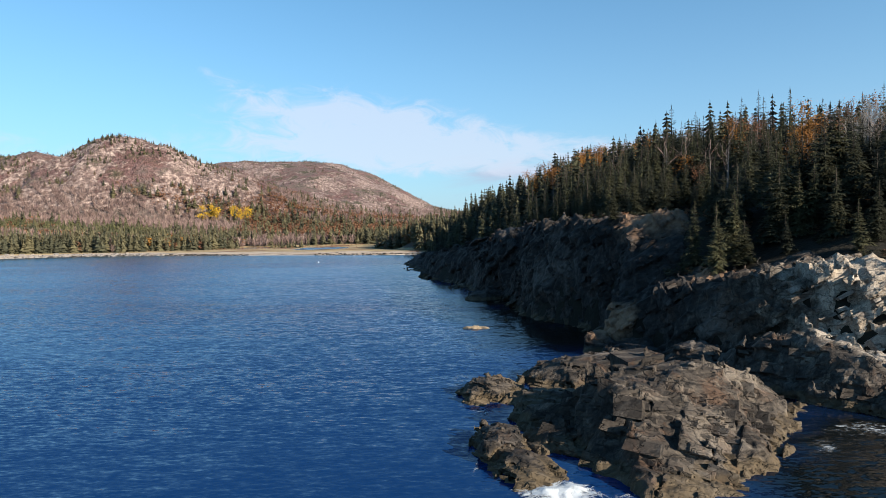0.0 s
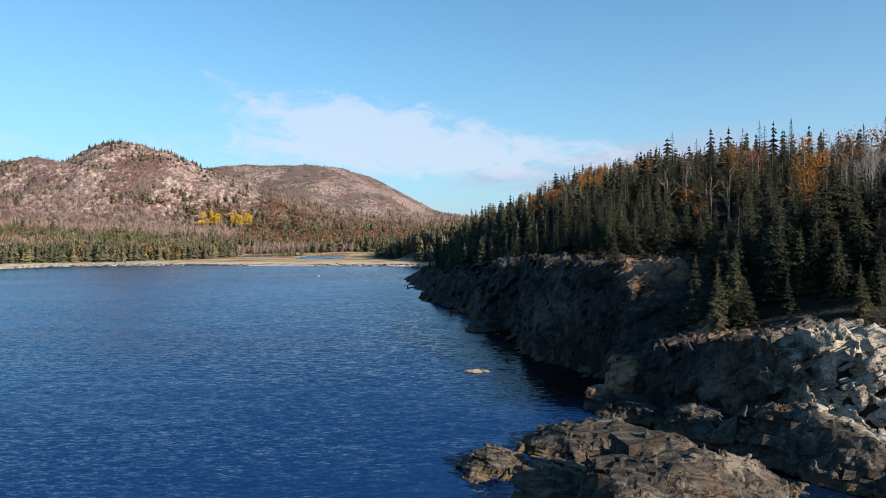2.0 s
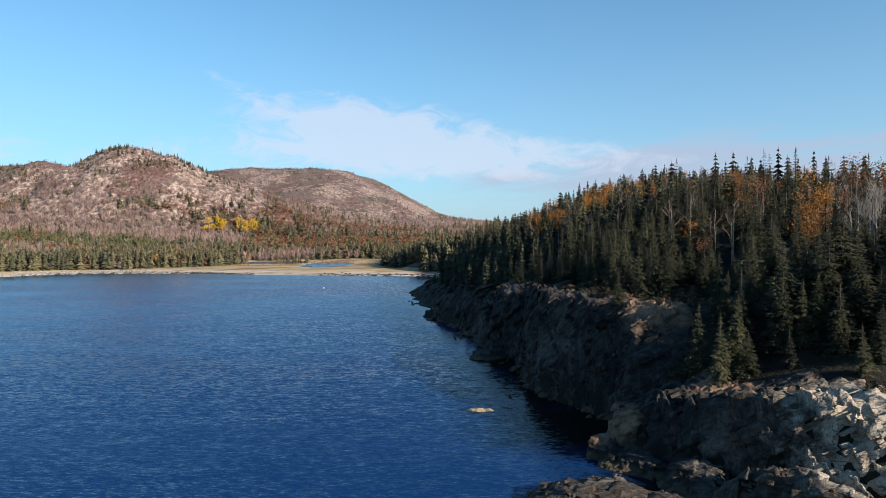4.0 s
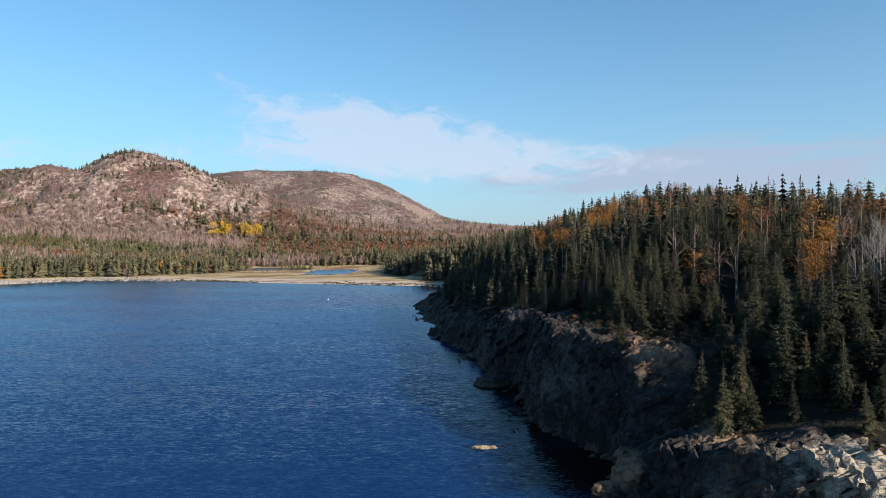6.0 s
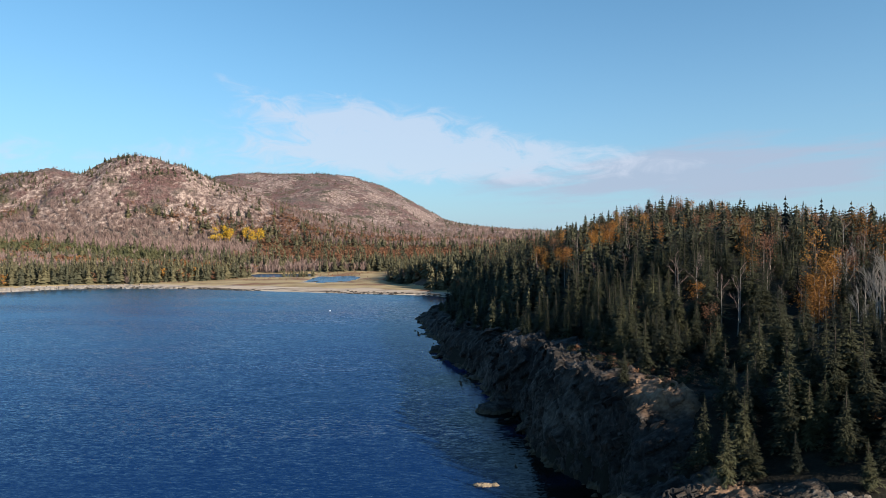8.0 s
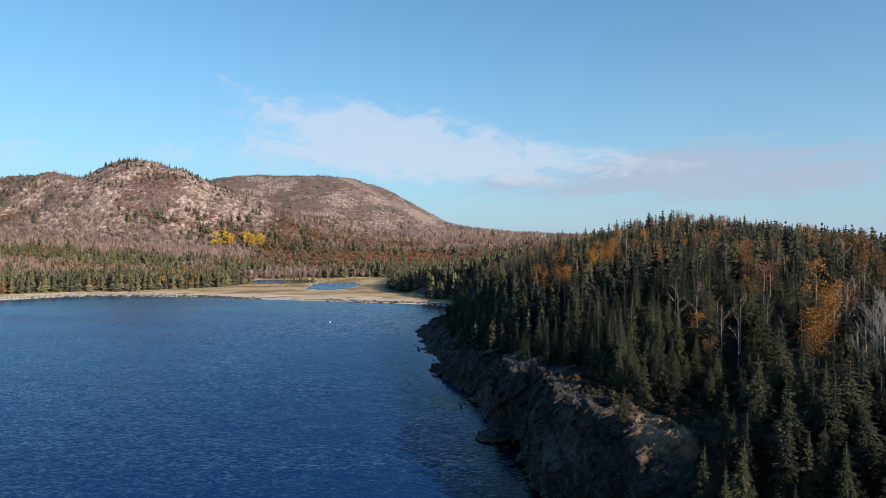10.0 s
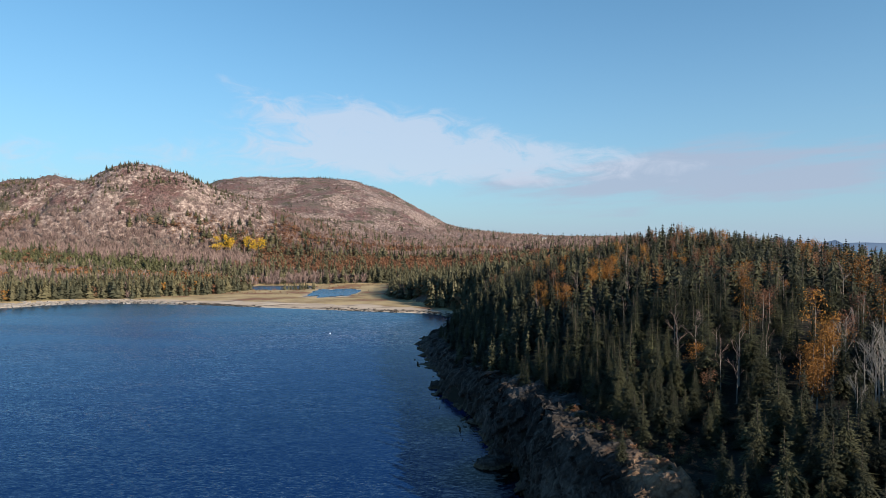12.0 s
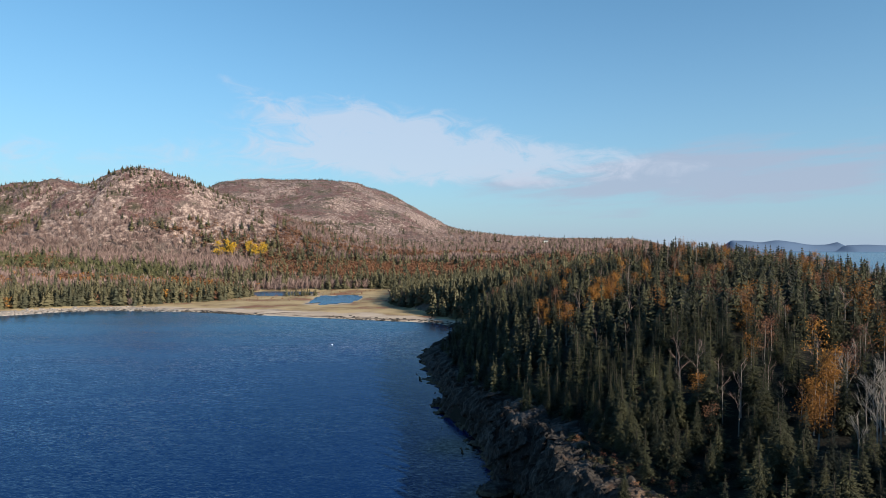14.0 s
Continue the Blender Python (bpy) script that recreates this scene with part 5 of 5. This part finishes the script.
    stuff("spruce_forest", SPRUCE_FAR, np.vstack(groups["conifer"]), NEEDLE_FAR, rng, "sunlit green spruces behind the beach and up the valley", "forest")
    stuff("mountain_spruces", [skirts(rng, 4, 4, q) for q in (1.0, 1.2)], np.vstack(distant["conifer"]), NEEDLE_FAR, rng, "small dark spruces scattered over the granite mountains", "forest")
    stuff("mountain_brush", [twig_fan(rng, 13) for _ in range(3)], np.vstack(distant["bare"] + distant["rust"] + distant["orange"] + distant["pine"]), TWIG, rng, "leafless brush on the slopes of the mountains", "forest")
    stuff("pine_stand", SPRUCE_FAR, np.vstack(groups["pine"]), PINE, rng, "yellow-green pines in a stand behind the beach woods", "forest")
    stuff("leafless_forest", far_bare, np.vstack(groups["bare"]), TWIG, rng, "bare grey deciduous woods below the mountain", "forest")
    stuff("rust_forest", far_leaf, np.vstack(groups["rust"]), LEAF_RUST, rng, "rust-brown autumn woods in the valley", "forest")
    stuff("orange_forest", far_leaf, np.vstack(groups["orange"]), LEAF_ORANGE, rng, "orange autumn trees scattered through the valley woods", "forest")
    # low shrubs round the marsh, and a clump of spruce on the spit between the ponds
    x, y = rng.uniform(-215, -60, 420), rng.uniform(560, 690, 420)
    wet = (((x + 118) / 25) ** 2 + ((y - 590) / 54) ** 2 < 1) | (((x + 186) / 36) ** 2 + ((y - 656) / 32) ** 2 < 1)
    keep = ~wet & (fbm(x / 18, y / 18, 95, 3) > 0.02)
    x, y = x[keep], y[keep]
    hs = rng.uniform(1.2, 3.2, len(x))
    stuff("marsh_shrubs", far_leaf, np.stack([x, y, ground(x, y)[0] - 0.6, hs, hs * 1.8], 1), LEAF_RUST, rng, "low rust-brown shrubs in the tidal marsh", "shrub")
    x, y = rng.normal(-160, 7, 14), rng.normal(628, 5, 14)
    hs = rng.uniform(6, 11, 14)
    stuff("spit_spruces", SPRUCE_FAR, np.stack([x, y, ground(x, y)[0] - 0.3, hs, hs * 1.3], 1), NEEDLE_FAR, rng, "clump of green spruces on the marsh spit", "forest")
    stem = mesh_from("trunk", *trunk_shape(rng, 0.014, 5, 0.8, 0.02), BIRCH, True)
    for k, (x, y) in enumerate(((-338, 880), (-327, 884), (-318, 879), (-298, 887), (-288, 882), (-279, 889))):
        lv, lf = leaf_cloud(rng, 520, 0.06, 18, 0.46, 0.20)
        z = float(ground(np.array([x]), np.array([y]))[0][0])
        tree = tagged(new("yellow_tree"), "round aspen in bright yellow autumn leaf", "tree", "yellow trees in the valley")
        part("trunk", stem, tree)
        part("crown", mesh_from("crown", lv, lf, LEAF_YELLOW, False, np.full(len(lv), 0.2 + 0.6 * rng.random())), tree)
        tree.matrix_world = pose(x, y, z - 0.3, 0, 0, 50 * k) @ Matrix.Diagonal((24, 24, 21, 1))


def build_undergrowth():
    """Low dark juniper and blueberry on the bare cliff top."""
    rng = np.random.default_rng(61)
    x, y = rng.uniform(14, 58, 2100), rng.uniform(58, 150, 2100)
    z, d, s, run = ground(x, y)
    keep = (d > run + 3.5) & (d < run + 24) & (fbm(x / 6, y / 6, 62, 3) > -0.04)
    x, y, z = x[keep], y[keep], z[keep]
    h = rng.uniform(0.5, 1.7, len(x))
    bush = [leaf_cloud(rng, 130, 0.10, 9, 0.42, 0.12) for _ in range(3)]
    green = rng.random(len(x)) < 0.75
    place = np.stack([x, y, z - 0.2, h, h * 1.9], 1)
    stuff("juniper_scrub", bush, place[green], NEEDLE_WOOD, rng, "low dark juniper scrub on the cliff top", "shrub")
    stuff("blueberry_scrub", bush, place[~green], LEAF_RUST, rng, "low rust-red blueberry scrub on the cliff top", "shrub")


build_far_woods()
build_undergrowth()
LEAFY, LEAFY_TONE = build_headland_trees()
build_headland_leafy(LEAFY, LEAFY_TONE)
single_trees()


# ---- small and far things ----
def build_pond():
    """Tidal pools in the marsh behind the beach."""
    for cx, cy, rx, ry in ((-118, 590, 21, 50), (-186, 656, 33, 29)):
        a = np.linspace(0, 2 * np.pi, 49)[:-1]
        wob = 1 + 1.1 * fbm(np.cos(a) * 2.4 + cx, np.sin(a) * 2.4, 91, 4)
        px, py = cx + rx * wob * np.cos(a), cy + ry * wob * np.sin(a)
        v = np.vstack([np.stack([px, py, 0 * px + 2.3], 1), [(cx, cy, 2.3)]])
        f = np.array([(k, (k + 1) % 48, 48) for k in range(48)])
        tagged(new("marsh_pond", mesh_from("marsh_pond", v, f, SEA)), "still blue tidal pond in tan marsh grass", "pond", kind="structure")


def build_shore_stones():
    """Shingle and weedy boulders along the waterline of the beach."""
    rng = np.random.default_rng(97)
    wet, dry = plain("weedy_stone", (0.06, 0.05, 0.04), 0.6), plain("grey_shingle", (0.34, 0.31, 0.29), 0.9)
    cube = np.array([(a, b, c) for a in (-1, 1) for b in (-1, 1) for c in (-1, 1)], float)
    tris = np.array([(f[0], f[k], f[k + 1]) for f in BLOCK_FACES for k in (1, 2)])
    shapes = [(cube * (1 + 0.25 * rng.normal(0, 1, (8, 3)).clip(-1.2, 1.2)) * (0.5, 0.4, 0.35), tris) for _ in range(4)]
    for name, x0, x1, count, off, spread, size, mat, label in (("shore_shingle", -430, -222, 900, 3.5, 2.6, (0.6, 1.9), dry, "grey boulders and shingle above the tide line"),
                                                              ("weedy_stones", -330, -150, 260, 0.6, 1.6, (0.5, 1.5), wet, "dark weed-covered stones at the water's edge"),
                                                              ("weedy_stones", -100, -6, 150, 2.5, 3.0, (0.4, 1.3), wet, "dark weed-covered stones at the creek mouth")):
        near = (COAST[:, 0] > x0) & (COAST[:, 0] < x1) & (COAST[:, 1] > 405)
        line = COAST[near]
        k = rng.integers(0, len(line) - 1, count)
        q = rng.random(count)[:, None]
        along = line[k] * (1 - q) + line[k + 1] * q
        way = line[k + 1] - line[k]
        way = way / np.hypot(way[:, 0], way[:, 1])[:, None]
        d = off + spread * rng.normal(0, 1, count)
        x, y = along[:, 0] + way[:, 1] * d, along[:, 1] - way[:, 0] * d
        z, inland_d, _, _ = ground(x, y)
        keep = inland_d > -2
        h = rng.uniform(*size, count)
        stuff(name, shapes, np.stack([x, y, np.maximum(z, -0.1), h, h * 1.6], 1)[keep], mat, rng, label, "stones")


def build_islands():
    """Low wooded islands across the open bay."""
    k = Mat("distant_island", 0.95)
    # the distance haze is put into the islands' blue colour
    k.colour(k.mix(k.noise(0.01, 4), (0.10, 0.17, 0.29), (0.12, 0.19, 0.31)))
    for x0, x1, y, top, seed in ((1900, 2850, 4800, 88, 1), (2650, 3900, 4700, 58, 2)):
        x = np.linspace(x0, x1, 160)
        u = (x - x0) / (x1 - x0)
        env = smooth(0, 0.12, u) * smooth(1.0, 0.92, u) * (0.62 + 0.9 * fbm(u * 4, u * 0, seed * 7, 2))
        rows = np.array([-1.0, -0.6, 0.0, 0.6, 1.0])
        gx = np.repeat(x[None], 5, 0)
        gy = y + rows[:, None] * 150 + 0 * gx
        gz = np.outer(1 - rows ** 2, env * top) - 1
        tagged(new("island", mesh_from("island", np.stack([gx, gy, gz], 2).reshape(-1, 3), grid_faces(5, 160), k.m, True)), "hazy blue wooded island on the horizon", "island", kind="structure")


def build_foam():
    """Surf where the swell meets the rock: churned white at one corner, thin lace elsewhere."""
    for cx, cy, rx, ry, high, seed in ((5.6, 35.6, 3.4, 2.6, 0.55, 1), (2.2, 51.6, 2.6, 3.0, 0.15, 2), (29.5, 46.0, 7.0, 4.6, 0.12, 3), (10.0, 35.0, 4.0, 1.1, 0.2, 4), (1.0, 39.5, 1.3, 3.6, 0.15, 6), (24.5, 42.5, 2.6, 3.4, 0.08, 7)):
        gx, gy = np.meshgrid(np.linspace(-1, 1, 60), np.linspace(-1, 1, 60))
        r = np.hypot(gx, gy) + 0.5 * fbm(gx * 2 + seed, gy * 2, 320 + seed, 3)
        x, y = cx + gx * rx, cy + gy * ry
        z = 0.05 + high * np.clip(fbm(x * 1.1, y * 1.1, 300 + seed, 5) + 0.2, 0, 1) * np.clip(1.1 - r, 0, 1)
        faces = grid_faces(60, 60, keep=(r < 1))
        used = np.unique(faces)
        v, f = tidy(np.stack([x, y, np.maximum(z, 0.03)], 2).reshape(-1, 3), faces)
        tint = np.clip((1 - r) * (1.7 if seed == 1 else 0.75), -0.4, 1.2)
        tagged(new("surf_foam", mesh_from("surf_foam", v, f, FOAM, True, tint.ravel()[used])), "white surf breaking against the granite outcrop", "foam", kind="stuff")


def build_buoy():
    bm = bmesh.new()
    bmesh.ops.create_uvsphere(bm, u_segments=12, v_segments=8, radius=0.35)
    for v in bm.verts:
        v.co.z *= 0.85
    me = bpy.data.meshes.new("float")
    bm.to_mesh(me)
    bm.free()
    me.materials.append(plain("white_plastic", (0.8, 0.8, 0.78), 0.4))
    buoy = tagged(new("mooring_buoy"), "small white mooring buoy afloat in the bay", "buoy")
    part("float", me, buoy)
    rod, faces = trunk_shape(RNG, 0.04, 6, 0.45)
    part("ring_post", mesh_from("ring_post", rod, faces, BARK), buoy, "dark iron post")
    buoy.matrix_world = pose(-70, 342, 0.1)


def build_house():
    """A pale house on the far wooded ridge."""
    x, y = 205.0, 1560.0
    z = float(ground(np.array([x]), np.array([y]))[0][0]) + 9
    house = tagged(new("house"), "white clapboard house on the far wooded ridge", "house")
    white, slate = plain("white_boards", (0.8, 0.8, 0.78)), plain("slate_roof", (0.2, 0.2, 0.22))

    def block(name, x0, x1, y0, y1, z0, z1, mat, ridge=False, parent=None):
        bm = bmesh.new()
        bmesh.ops.create_cube(bm, size=1)
        for v in bm.verts:
            v.co = Vector((x0 if v.co.x < 0 else x1, y0 if v.co.y < 0 else y1, z0 if v.co.z < 0 else z1))
            if ridge and v.co.z > z0 + 0.1:
                v.co.y = (y0 + y1) / 2
        me = bpy.data.meshes.new(name)
        bm.to_mesh(me)
        bm.free()
        me.materials.append(mat)
        return part(name, me, parent or house)

    wall = block("wall", -9, 9, -5, 5, -9, 6, white)
    block("roof", -9.6, 9.6, -5.8, 5.8, 6, 10, slate, True)
    glass = plain("dark_window", (0.05, 0.06, 0.08), 0.2)
    for k in range(5):
        block("window", -7.6 + 3.4 * k, -6.0 + 3.4 * k, -5.08, -4.9, 1.5, 4.0, glass, parent=wall)
    house.matrix_world = pose(x, y, z) @ Matrix.Scale(0.6, 4)


build_pond()
build_shore_stones()
build_islands()
build_foam()
build_buoy()
build_house()
